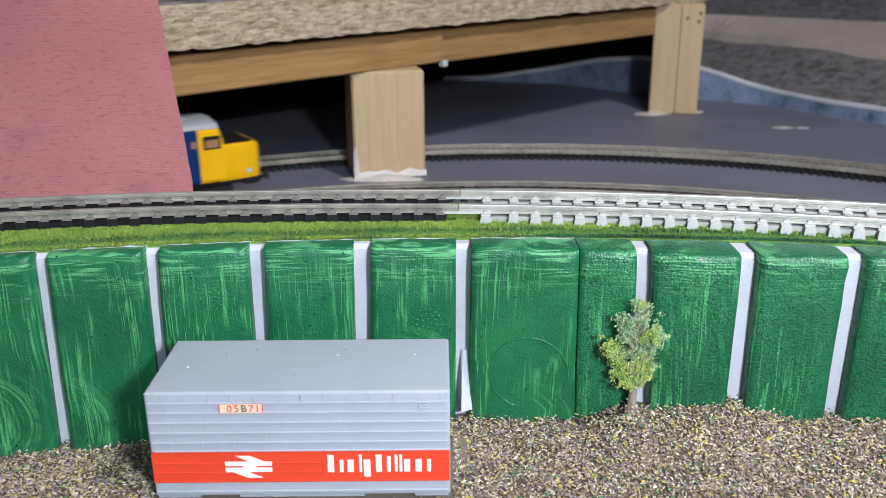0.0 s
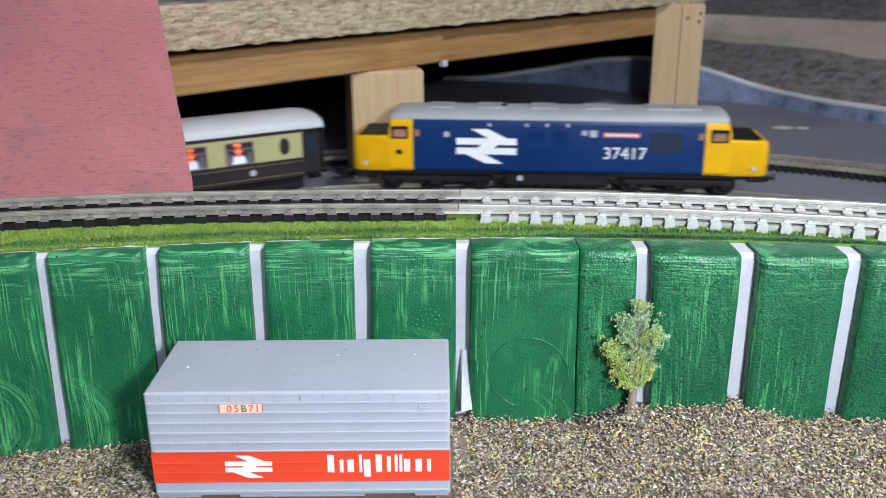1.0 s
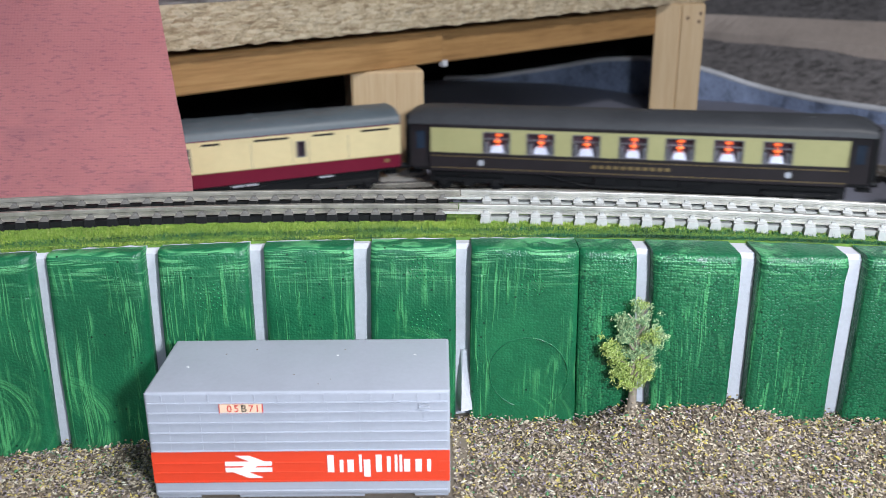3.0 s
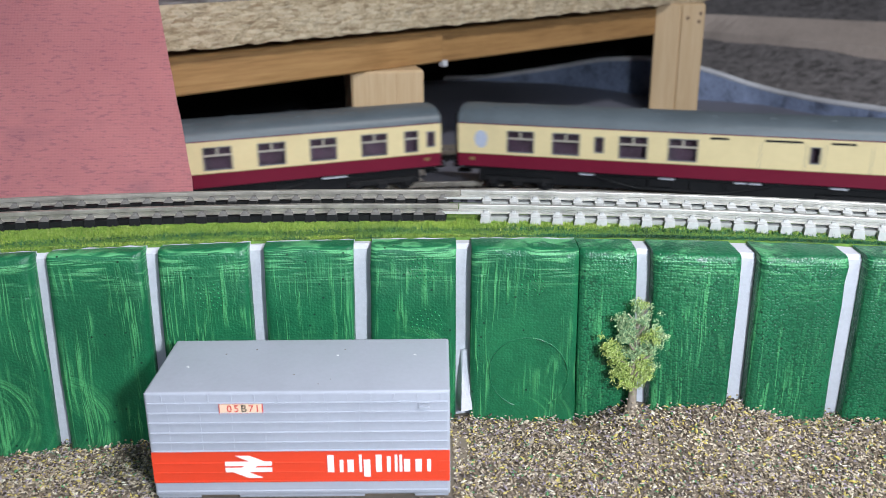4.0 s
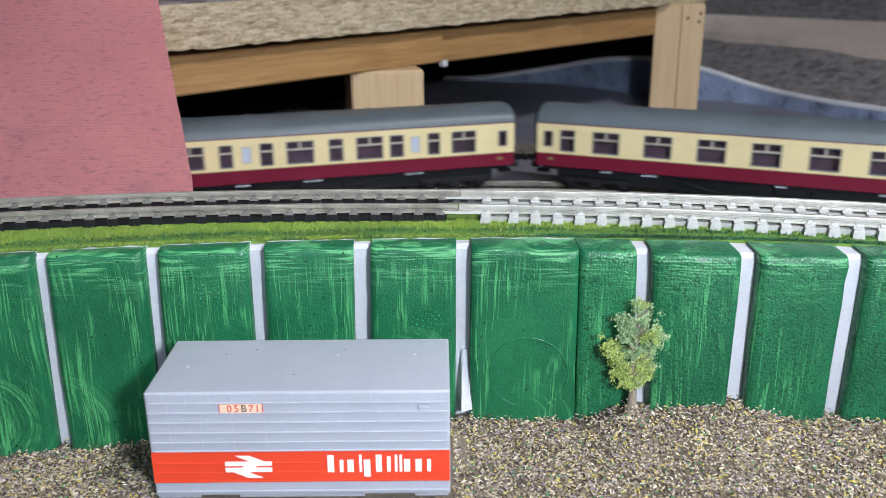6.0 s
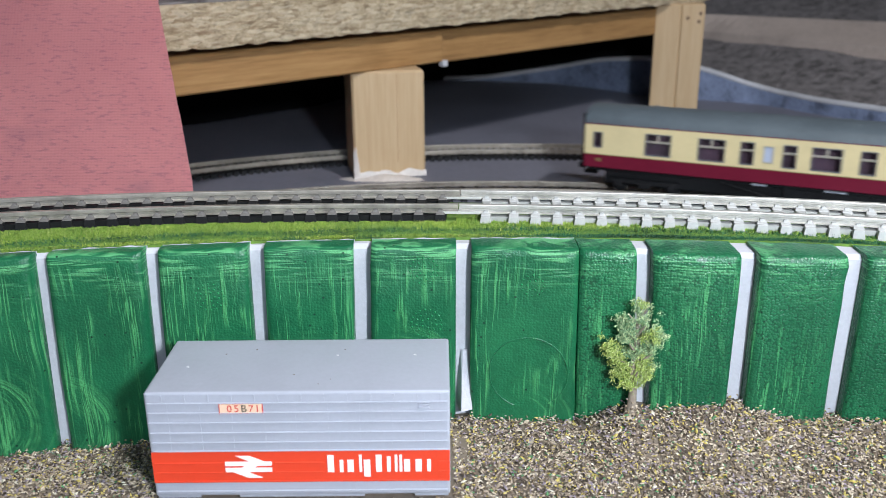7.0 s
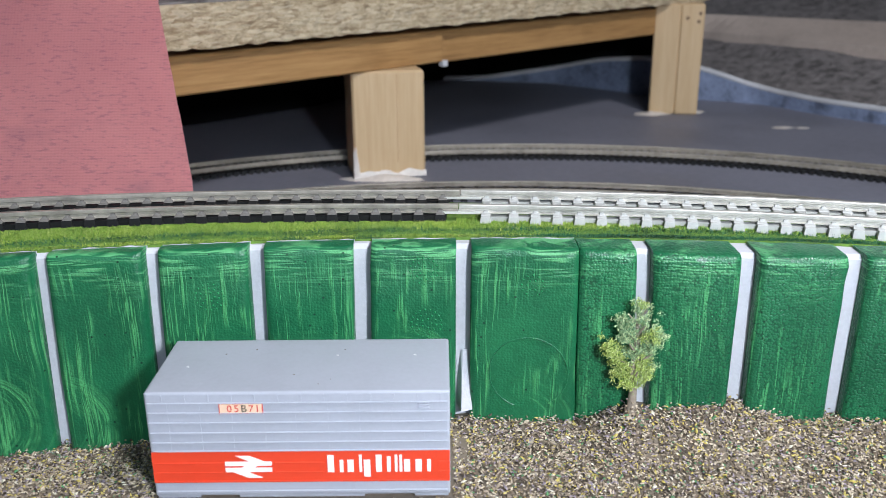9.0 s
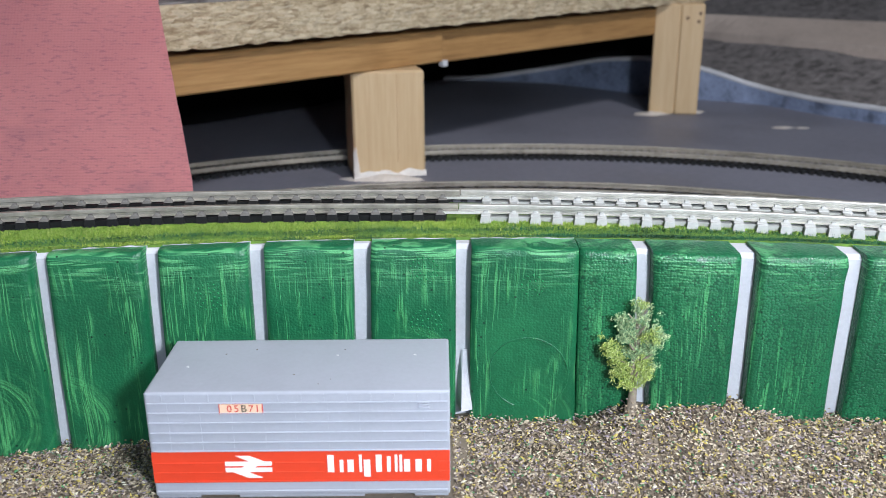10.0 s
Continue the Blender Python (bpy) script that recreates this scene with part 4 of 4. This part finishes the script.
def wheelset(parent, x, r):
    w = part("wheelset", tube([(x, -7.2, r), (x, 7.2, r)], 0.5, 8), UNDER, parent)
    for y0, y1 in ((-5.2, -3.9), (3.9, 5.2)):
        part("wheel", tube([(x, y0, r), (x, y1, r)], r, 16), UNDER, w, smooth=40)


def bogie(parent, x, base, r, axles=2):
    b = part("bogie", block(x - base / 2 - 3, x + base / 2 + 3, -5.8, 5.8, r + 0.3, r + 1.6, 0.2), UNDER, parent)
    for y in (-7.2, 7.2):
        part("side_frame", block(x - base / 2 - 2.6, x + base / 2 + 2.6, y - 0.6, y + 0.6, r - 0.3, r + 1.4, 0.25), UNDER, b)
        for k in range(axles):
            ax = x - base / 2 + base * k / (axles - 1)
            part("axle_box", block(ax - 1.2, ax + 1.2, y - 1.0, y + 1.0, r - 1.3, r + 0.9, 0.3), UNDER, b)
        part("spring", block(x - 1.8, x + 1.8, y - 0.9, y + 0.9, r - 1.4, r + 0.6, 0.3), UNDER, b)
    for k in range(axles):
        wheelset(b, x - base / 2 + base * k / (axles - 1), r)


def coupler(parent, x, s):
    part("coupling", block(min(x, x + s * 4.2), max(x, x + s * 4.2), -0.9, 0.9, 3.2, 4.4, 0.2), UNDER, parent)


def half_round(w, z0, z1, n=12, drop=0.0):
    """Roof cross-section from (-w, z0) over the top z1 to (w, z0)."""
    pts = []
    for i in range(n + 1):
        a = math.pi * i / n
        pts.append((-w * math.copysign(abs(math.cos(a)) ** 0.82, math.cos(a)), z0 + (z1 - z0) * math.sin(a) ** 0.85))
    return pts


def coach_side(parent, half, wins, z_lo, z_hi, thick, mat, w_out, name):
    """One long side: rails above and below the windows, and the pillars between them."""
    wins = sorted(wins)
    for s in (-1, 1):
        bm = bmesh.new()
        y0, y1 = sorted((s * w_out, s * (w_out - thick)))
        zt, zb = 19.1, 12.3
        block(-half, half, y0, y1, zt, z_hi, 0, bm)
        block(-half, half, y0, y1, z_lo, zb, 0, bm)
        x = -half
        for a0, a1, b0, b1 in wins:
            block(x, a0, y0, y1, zb, zt, 0, bm)
            if b1 < zt:
                block(a0, a1, y0, y1, b1, zt, 0, bm)
            if b0 > zb:
                block(a0, a1, y0, y1, zb, b0, 0, bm)
            x = a1
        block(x, half, y0, y1, zb, zt, 0, bm)
        part(name, bm, mat, parent)


WINDOW_CACHE = {}


def coach_window(parent, x0, x1, z0, z1, w_out, style):
    """Frame with pane, and a ventilator above where there is one, on both sides."""
    key = (round(x1 - x0, 2), z0, z1, style)
    if key not in WINDOW_CACHE:
        h = (x1 - x0) / 2
        fr = bmesh.new()
        f = 0.32
        mat_f = FRAME if style != "frost" else SILVER
        for b in ((-h, h, z1 - f, z1), (-h, h, z0, z0 + f), (-h, -h + f, z0 + f, z1 - f), (h - f, h, z0 + f, z1 - f)):
            block(b[0], b[1], -0.12, 0.35, b[2], b[3], 0, fr)
        pane = block(-h + f, h - f, 0.12, 0.22, z0 + f, z1 - f)
        vent = None
        if style in ("vent", "half_vent"):
            vent = bmesh.new()
            zz = z1 - (z1 - z0) * 0.36
            block(-h + f, h - f, -0.14, 0.12, zz - 0.28, zz + 0.28, 0, vent)
            if style == "vent":
                block(-0.35, 0.35, -0.1, 0.12, zz + 0.28, z1 - f, 0, vent)
        WINDOW_CACHE[key] = (mesh_of("window", fr, mat_f), mesh_of("pane", pane, FROST if style == "frost" else GLASS), mesh_of("ventilator", vent, SILVER) if vent else None)
    a, b, c = WINDOW_CACHE[key]
    for s in (-1, 1):
        o = new("window", a)
        o.parent, o.matrix_basis = parent, mm((x0 + x1) / 2, s * w_out, 0, 0 if s < 0 else 180)
        p = new("pane", b)
        p.parent = o
        p.visible_shadow = style == "frost"
        if c:
            v = new("ventilator", c)
            v.parent = o


def coach_ends(v, half, mat, roof_mat):
    for s in (-1, 1):
        x0, x1 = sorted((s * half, s * (half - 0.7)))
        e = part("end_wall", block(x0, x1, -8.6, 8.6, 7.4, 20.9, 0.2), mat, v)
        x0, x1 = sorted((s * (half - 0.1), s * (half + 2.2)))
        part("gangway", block(x0, x1, -4.0, 4.0, 7.0, 22.6, 0.4), LOCO_BLACK, e)
        for y in (-6, 6):
            part("buffer", tube([(s * half, y, 7.0), (s * (half + 2.2), y, 7.0)], 0.9, 10), UNDER, e)
        coupler(v, s * (half - 2), s)


def underframe(v, half, seed):
    r = random.Random(seed)
    u = part("underframe", block(-half + 1, half - 1, -7.6, 7.6, 6.2, 7.7, 0.2), UNDER, v)
    # added black block filling in the shade beneath the coach
    part("centre_girder", block(-half + 6, half - 6, -6.6, 6.6, 2.3, 6.4, 0.3), UNDER, u)
    for k, (x0, x1) in enumerate(((-22, -12), (-9, -2), (2, 11), (14, 22))):
        d = r.uniform(-1.5, 1.5)
        part("equipment_box", block(x0 + d, x1 + d, -7.4, 7.4, 3.2 + r.uniform(0, 0.8), 6.3, 0.3), UNDER, u)
    for y in (-7.9, 7.9):
        part("truss_rod", tube([(-26, y, 6.2), (-12, y, 3.2), (12, y, 3.2), (26, y, 6.2)], 0.25, 6), UNDER, u)
    for k in range(5):
        x = r.uniform(-58, 58)
        part("tread", block(x - r.uniform(0.8, 3), x + r.uniform(0.8, 3), -9.0, -7.5, 6.6, 7.0), PALE_GREY, u)


def coach_roof(v, half, mat, z1, vents, tapered=False):
    secs = []
    xs = [-half, -half + 1.2, -half + 5, 0, half - 5, half - 1.2, half] if tapered else [-half, 0, half]
    for x in xs:
        e = min(1.0, (half - abs(x)) / 5.0) if tapered else 1.0
        k = 0.72 + 0.28 * e ** 0.5 if tapered else 1.0
        secs.append([(x, y, z) for y, z in half_round(9.45, 20.75, 20.75 + (z1 - 20.75) * k)])
    roof = part("roof", loft(secs), mat, v, smooth=50)
    bm = block(-0.9, 0.9, -0.9, 0.9, z1 - 0.35, z1 + 0.35, 0.25)
    me = mesh_of("roof_vent", bm, mat)
    for x, y in vents:
        o = new("roof_vent", me)
        o.parent, o.matrix_basis = roof, mm(x, y, -0.12 * abs(y))
    return roof


def main_coach(label, wins, seed, extra=None):
    """Cream and maroon main-line coach; wins: (centre, width, style)."""
    v = thing("passenger_coach", label, "coach", "coaches of the train")
    half = 66.5
    spans = []
    for c, w, st in wins:
        z0, z1 = {"vent": (12.4, 19.0), "half_vent": (12.4, 19.0), "door": (13.6, 18.4), "frost": (13.4, 18.3)}[st]
        spans.append((c - w / 2, c + w / 2, z0, z1))
        coach_window(v, c - w / 2, c + w / 2, z0, z1, 9.4, st)
    coach_side(v, half, spans, 11.5, 20.8, 0.7, CREAM, 9.4, "upper_side")
    for s in (-1, 1):
        y0, y1 = sorted((s * 9.4, s * 8.6))
        low = part("lower_side", block(-half, half, y0, y1, 7.5, 11.5, 0.15), MAROON, v, "maroon lower side panel")
        y0, y1 = sorted((s * 9.42, s * 9.3))
        part("lining", block(-half, half, y0, y1, 11.42, 11.62), GOLD, low)
        part("gutter", block(-half, half, y0 + 0.02 * s, y1 + 0.05 * s, 20.6, 20.9), MAROON, v)
        for x in (-62, 62):
            part("crest", block(x - 0.8, x + 0.8, min(s * 9.44, s * 9.3), max(s * 9.44, s * 9.3), 9.4, 10.4), GOLD, low)
    part("interior", block(-half + 1, half - 1, -5.6, 5.6, 7.6, 20.0), SEAT, v, "dark maroon seats behind the glass")
    coach_roof(v, half, ROOF_GREY, 25.2, [(x, y) for x in range(-56, 60, 16) for y in (-3.6,)] + [(x, 3.2) for x in range(-48, 60, 18)])
    coach_ends(v, half, LOCO_BLACK, ROOF_GREY)
    underframe(v, half, seed)
    for x in (-48, 48):
        bogie(v, x, 16, 3.1)
    if extra:
        extra(v)
    return v


def parlour_coach(label, centres, roof_mat, ovals, seed):
    """Umber and straw parlour car with lit table lamps."""
    v = thing("parlour_coach", label, "coach", "coaches of the train")
    half, w = 66.5, 8.3
    spans = [(c - w / 2, c + w / 2, 12.4, 19.0) for c in centres]
    ends = 59.5
    coach_side(v, ends, spans, 12.1, 20.3, 0.7, PALE_YELLOW, 9.4, "upper_side")
    for s in (-1, 1):
        y0, y1 = sorted((s * 9.4, s * 8.6))
        low = part("lower_side", block(-ends - 0.3, ends + 0.3, y0, y1, 6.6, 12.1, 0.15), UMBER, v, "dark umber lower side panel")
        part("waist_band", block(-ends, ends, min(s * 9.46, s * 9.3), max(s * 9.46, s * 9.3), 11.6, 12.4), UMBER, low)
        part("cant_band", block(-ends, ends, min(s * 9.46, s * 9.3), max(s * 9.46, s * 9.3), 19.9, 20.9), UMBER, v)
        for z in (7.7, 11.3):
            part("lining", block(-ends, ends, min(s * 9.45, s * 9.35), max(s * 9.45, s * 9.35), z - 0.09, z + 0.09), GOLD, low)
        for k in range(11):
            part("lettering_bar", block(-11 + 2.1 * k, -9.6 + 2.1 * k, min(s * 9.45, s * 9.35), max(s * 9.45, s * 9.35), 9.1, 10.1), GOLD, low)
        for x in (-44, 44):
            part("crest", tube([(x, s * 9.3, 9.5), (x, s * 9.47, 9.5)], 0.95, 10), PALE_GREY, low)
        if ovals:
            for x in (-53.6, 54.0):
                pts = [(x + 1.55 * math.cos(a), 16.3 + 2.5 * math.sin(a)) for a in [math.tau * i / 20 for i in range(20)]]
                part("oval_window", loft([[(px, yy, pz) for px, pz in pts] for yy in (s * 9.3, s * 9.5)]), UMBER, v)
    for c in centres:
        coach_window(v, c - w / 2, c + w / 2, 12.4, 19.0, 9.4, "plain")
        for s in (-1,):
            part("ventilator", block(c - w / 2 + 0.3, c + w / 2 - 0.3, -9.35, -9.15, 16.7, 17.1), FRAME, v)
            for q in (-1, 1):
                part("seat_back", block(c + q * 3.1 - 0.55, c + q * 3.1 + 0.55, -8.7, -5.7, 12.0, 15.8, 0.3), FRAME, v)
            t = part("table", loft([[(c - 2.2, y, 12.3), (c + 2.2, y, 12.3), (c + 1.5, y, 14.6), (c - 1.5, y, 14.6)] for y in (-8.6, -6.0)]), LINEN, v, "white tablecloth")
            part("lamp_or_reflection", tube([(c + 0.1, -7.6, 14.6), (c + 0.1, -7.6, 15.6), (c + 0.1, -7.6, 15.7), (c + 0.1, -7.6, 16.9)], [0.2, 0.2, 1.05, 0.6], 10), LAMP_GLOW, t, "orange glow of a lit table lamp and its reflection")
            # glowing blob added for the lamp's reflection; no second lamp stands here
            part("lamp_or_reflection", tube([(c + 0.3, -6.1, 17.3), (c + 0.3, -6.1, 18.4)], [1.1, 0.7], 10), LAMP_GLOW, t, "orange glow of a lit table lamp and its reflection")
    part("interior", block(-half + 3, half - 3, -5.6, 5.6, 7.6, 20.0), SEAT, v, "dark maroon seats behind the glass")
    for s in (-1, 1):
        x0, x1 = sorted((s * 59.6, s * 66.3))
        part("vestibule", block(x0, x1, -7.9, 7.9, 6.8, 20.8, 0.5), UMBER, v, "recessed umber end vestibule")
        for y in (-8.0, 8.0):
            part("door_pane", block(s * 62.9 - 1.3, s * 62.9 + 1.3, min(y, y * 0.99), max(y, y * 0.99) + 0.02, 13, 18.5), GRILLE, v)
    coach_roof(v, half, roof_mat, 25.2, [(x, -2.5) for x in (-50, -38, -20, 4, 16, 34, 50)], tapered=True)
    coach_ends(v, half, LOCO_BLACK, roof_mat)
    underframe(v, half, seed)
    for x in (-48, 48):
        bogie(v, x, 16, 3.1)
    return v


def locomotive():
    v = thing("diesel_locomotive", "blue and yellow model diesel locomotive with grey roof", "locomotive")
    prof = [(-8.6, 7.0), (-9.1, 7.8), (-9.1, 21.2), (-8.75, 22.7), (8.75, 22.7), (9.1, 21.2), (9.1, 7.8), (8.6, 7.0)]
    part("body", loft([[(x, y, z) for y, z in prof] for x in (-43, 43)]), LOCO_BLUE, v, smooth=30)
    rs = []
    for x, k in ((-49.3, 0.7), (-48.6, 0.92), (-46, 1), (0, 1), (46, 1), (48.6, 0.92), (49.3, 0.7)):
        rs.append([(x, y, z) for y, z in half_round(8.75, 22.65, 22.7 + 2.9 * k)])
    roof = part("roof", loft(rs), LOCO_ROOF, v, smooth=50)
    for x in (-35, -20, -4, 12, 30, 38):
        part("roof_hatch", block(x - 4, x + 4, -4.5, 4.5, 24.8, 25.75, 0.3), LOCO_ROOF, roof)
    part("exhaust", tube([(-16, -1, 25), (-16, -1, 26.2)], 0.9, 10), LOCO_BLACK, roof)
    for s in (-1, 1):
        cab = part("cab", loft([[(s * x, y, z) for y, z in [(-8.6, 7.0), (-9.1, 7.8), (-9.1, 17.6), (-9.0, zt - 1.4), (-8.6, zt), (8.6, zt), (9.0, zt - 1.4), (9.1, 17.6), (9.1, 7.8), (8.6, 7.0)]]
                                for x, zt in ((43, 22.75), (48.9, 22.75), (49.4, 22.4), (50.4, 19.3))]), LOCO_YELLOW, v, "yellow cab end", smooth=30)
        nose = part("nose", loft([[(s * x, y, z) for y, z in [(-w + 0.4, 6.8), (-w, 7.6), (-w, zt - 0.9), (-w + 0.9, zt), (w - 0.9, zt), (w, zt - 0.9), (w, 7.6), (w - 0.4, 6.8)]]
                                  for x, w, zt in ((49, 8.95, 17.8), (58.5, 8.7, 17.8), (60.4, 8.3, 17.5), (61.4, 7.4, 16.8), (61.8, 6.4, 15.8))]), LOCO_YELLOW, v, "yellow nose end", smooth=35)
        a, b = sorted((s * 49.2, s * 59.4))
        part("anti_glare_panel", block(a, b, -8.6, 8.6, 17.75, 17.95, 0.1), LOCO_BLACK, nose, "matt black nose top")
        part("windscreen", loft([[(s * 49.3, y0, 22.2), (s * 49.6, y0, 22.3), (s * 50.6, y0, 18.9), (s * 50.3, y0, 18.7)] for y0 in (-7.9, 7.9)]), LOCO_BLACK, cab, "black windscreen")
        for y in (-1, 1):
            a, b = sorted((s * 44.4, s * 49.6))
            part("cab_window", block(a, b, y * 9.12 - 0.08, y * 9.12 + 0.08, 16.8, 20.6, 0.2), LOCO_BLACK, cab, "dark cab side window")
            a, b = sorted((s * 45.0, s * 48.9))
            part("cab_lining", block(a, b, y * 9.2 - 0.06, y * 9.2 + 0.06, 17.3, 19.6, 0.2), SKIN_TONE, cab, "tan cab interior behind glass")
            a, b = sorted((s * 41.0, s * 42.4))
            part("door_window", block(a, b, y * 9.1 - 0.06, y * 9.1 + 0.06, 17.6, 19.6, 0.2), SKIN_TONE, v)
            part("marker_light", tube([(s * 57.6, y * 8.6, 9.2), (s * 57.6, y * 8.95, 9.2)], 0.75, 12), PALE_GREY, nose, "pale round marker light")
            for k in range(3):
                a, b = sorted((s * (53.0 + k * 1.4), s * (53.9 + k * 1.4)))
                part("nose_grille", block(a, b, min(y * 8.7, y * 8.95), max(y * 8.7, y * 8.95), 9.0, 15.0, 0.1), LOCO_YELLOW, nose)
            part("buffer", tube([(s * 61, y * 5.8, 5.9), (s * 64, y * 5.8, 5.9), (s * 64.2, y * 5.8, 5.9)], [0.6, 0.6, 1.3], 12), UNDER, nose)
        a, b = sorted((s * 56, s * 61))
        part("buffer_beam", block(a, b, -8.0, 8.0, 4.8, 7.0, 0.3), UNDER, nose)
        coupler(v, s * 60, s)
        bogie(v, s * 36.5, 27, 3.6, 3)
    part("cab_emblem", block(-48.2, -46.4, -9.2, -9.0, 12.0, 13.4, 0.1), LOCO_BLACK, v)
    part("fuel_tank", block(-16, 16, -7.8, 7.8, 2.2, 7.2, 0.8), UNDER, v)
    part("underframe", block(-58, 58, -7.4, 7.4, 5.4, 7.2, 0.2), UNDER, v)
    part("axle_indicator", tube([(-10.7, -7.7, 4.9), (-10.7, -8.2, 4.9)], 0.85, 10), PALE_GREY, v)
    part("emblem", plate_shape(arrow_polys(-29.9, -11.9, 9.6, 20.0), 0.08), WHITE_PRINT, v, "large white bar emblem", at=mm(0, -9.1, 0))
    plate = part("nameplate", block(13.4, 24.2, -9.2, -9.0, 17.9, 19.4, 0.1), PINK, v, "red nameplate")
    for k in range(7):
        part("lettering_bar", block(14.2 + 1.36 * k, 15.2 + 1.36 * k, -9.24, -9.15, 18.3, 19.0), WHITE_PRINT, plate)
    lettering("37417", 5.1, WHITE_PRINT, v, on_front(13.6, -9.13, 11.5), "number")
    part("grille", block(27.2, 36.2, -9.17, -9.0, 13.7, 19.5, 0.15), GRILLE, v, "dark side grille")
    for k in range(9):
        part("grille_slat", block(27.4, 36.0, -9.22, -9.1, 14.1 + 0.6 * k, 14.3 + 0.6 * k), GRILLE, v)
    for x, z, q in ((8.0, 19.2, 0.75), (10.6, 19.0, 1.05), (-32.8, 18.3, 0.8), (-9.0, 21.3, 0.5), (-3.0, 21.3, 0.5), (3.0, 21.4, 0.5), (-20.0, 21.3, 0.5)):
        part("side_fitting", block(x - q, x + q, -9.2, -9.0, z - q, z + q, 0.15), PALE_GREY, v)
    for x in (-6, 1):
        part("side_panel", block(x - 2.5, x + 2.5, -9.16, -9.0, 16.0, 19.6, 0.1), LOCO_BLUE, v)
    part("body_strip", block(4, 41, -9.14, -8.9, 21.0, 21.3, 0.08), LOCO_BLUE, v)
    part("lower_strip", block(-42.8, 42.8, -9.16, -8.9, 8.9, 9.15, 0.08), LOCO_BLUE, v)
    return v


OPEN_WINS = [(-62.9, 2.8, "door"), (-57.0, 4.5, "half_vent")] + [(c, 8.0, "vent") for c in (-45.4, -30.2, -15.1, -0.3, 14.9, 30.0, 45.4)] + [(57.0, 4.5, "half_vent"), (63.2, 2.8, "door")]
BRAKE_WINS = [(-47.2, 8.2, "vent"), (-33.6, 8.2, "vent"), (-23.8, 2.8, "door"), (-14.0, 8.2, "vent"), (0.0, 8.2, "vent"), (35.5, 2.8, "door")]
MIXED_WINS = [(-62.4, 2.8, "door"), (-44.4, 7.6, "vent"), (-29.1, 7.6, "vent"), (-19.3, 3.8, "half_vent"), (-13.6, 2.8, "frost"), (-8.0, 3.8, "half_vent"), (1.5, 7.9, "vent"), (11.9, 4.2, "half_vent"),
              (21.8, 7.9, "vent"), (29.9, 4.2, "half_vent"), (35.5, 2.8, "frost"), (41.2, 3.8, "half_vent"), (50.5, 7.6, "vent"), (62.8, 2.8, "door")]


def brake_extras(v):
    pts = [(-59.3 + 2.0 * math.cos(a), 16.1 + 2.7 * math.sin(a)) for a in [math.tau * i / 20 for i in range(20)]]
    part("round_window", loft([[(x, y, z) for x, z in pts] for y in (-9.3, -9.5)]), FROST, v, "pale round end window")
    for x, w in ((9.8, 5), (27.0, 10), (42.4, 6.4), (58.5, 9)):
        part("door_vent", block(x - w / 2, x + w / 2, -9.5, -9.3, 19.3, 19.9), LOCO_BLACK, v)
    for x in (21, 33, 38, 50):
        part("door_line", block(x - 0.06, x + 0.06, -9.44, -9.3, 11.6, 19.0), FRAME, v)


TRAIN = [
    (locomotive(), -135.3, 73),
    (parlour_coach("umber and straw parlour coach with white roof and lit lamps", (-39.7, -26.4, -13.1, 0.2, 13.4, 26.9, 40.5), ROOF_WHITE, True, 1), -276.0, 96),
    (parlour_coach("umber and straw parlour coach with dark roof and lit lamps", (-39.4, -26.3, -12.9, 0.6, 13.8, 27.2, 40.6), ROOF_DARK, False, 2), -422.0, 96),
    (main_coach("cream and maroon luggage coach with grey roof", BRAKE_WINS, 3, brake_extras), -562.0, 96),
    (main_coach("cream and maroon open coach with grey roof", OPEN_WINS, 4), -705.0, 96),
    (main_coach("cream and maroon open coach with grey roof", OPEN_WINS, 5), -850.3, 96),
    (main_coach("cream and maroon mixed-window coach, last of the train", MIXED_WINS, 6), -995.0, 96),
]


def path_at(s):
    """Plan place on the running line, s millimetres past the curve's middle."""
    if abs(s) <= TA * TR:
        a = s / TR
        return (TC[0] + TR * math.sin(a), TC[1] + TR * math.cos(a))
    g = math.copysign(TA, s)
    e = s - g * TR
    return (TC[0] + TR * math.sin(g) + e * math.cos(g), TC[1] + TR * math.cos(g) - e * math.sin(g))


def run(t):
    """Millimetres that the train has gone at t seconds."""
    u = (t - 4) / 4
    drift = float(np.interp(t, [0, 4, 4.5, 5, 5.4, 5.7, 6.8, 10], [0, 0, 0.8, 0.3, -1.4, -1.2, 0, 0]))
    return 155.92 * t + 6.41 * u * u + 2.03 * u ** 3 + drift


def motions():
    for v, s0, base in TRAIN:
        rows = []
        for i in range(51):
            t = i * 0.2
            a, b = path_at(s0 + run(t) - base / 2), path_at(s0 + run(t) + base / 2)
            rows.append((t, mm((a[0] + b[0]) / 2, (a[1] + b[1]) / 2, 0, math.degrees(math.atan2(b[1] - a[1], b[0] - a[0])))))
        walk(v, rows)


motions()
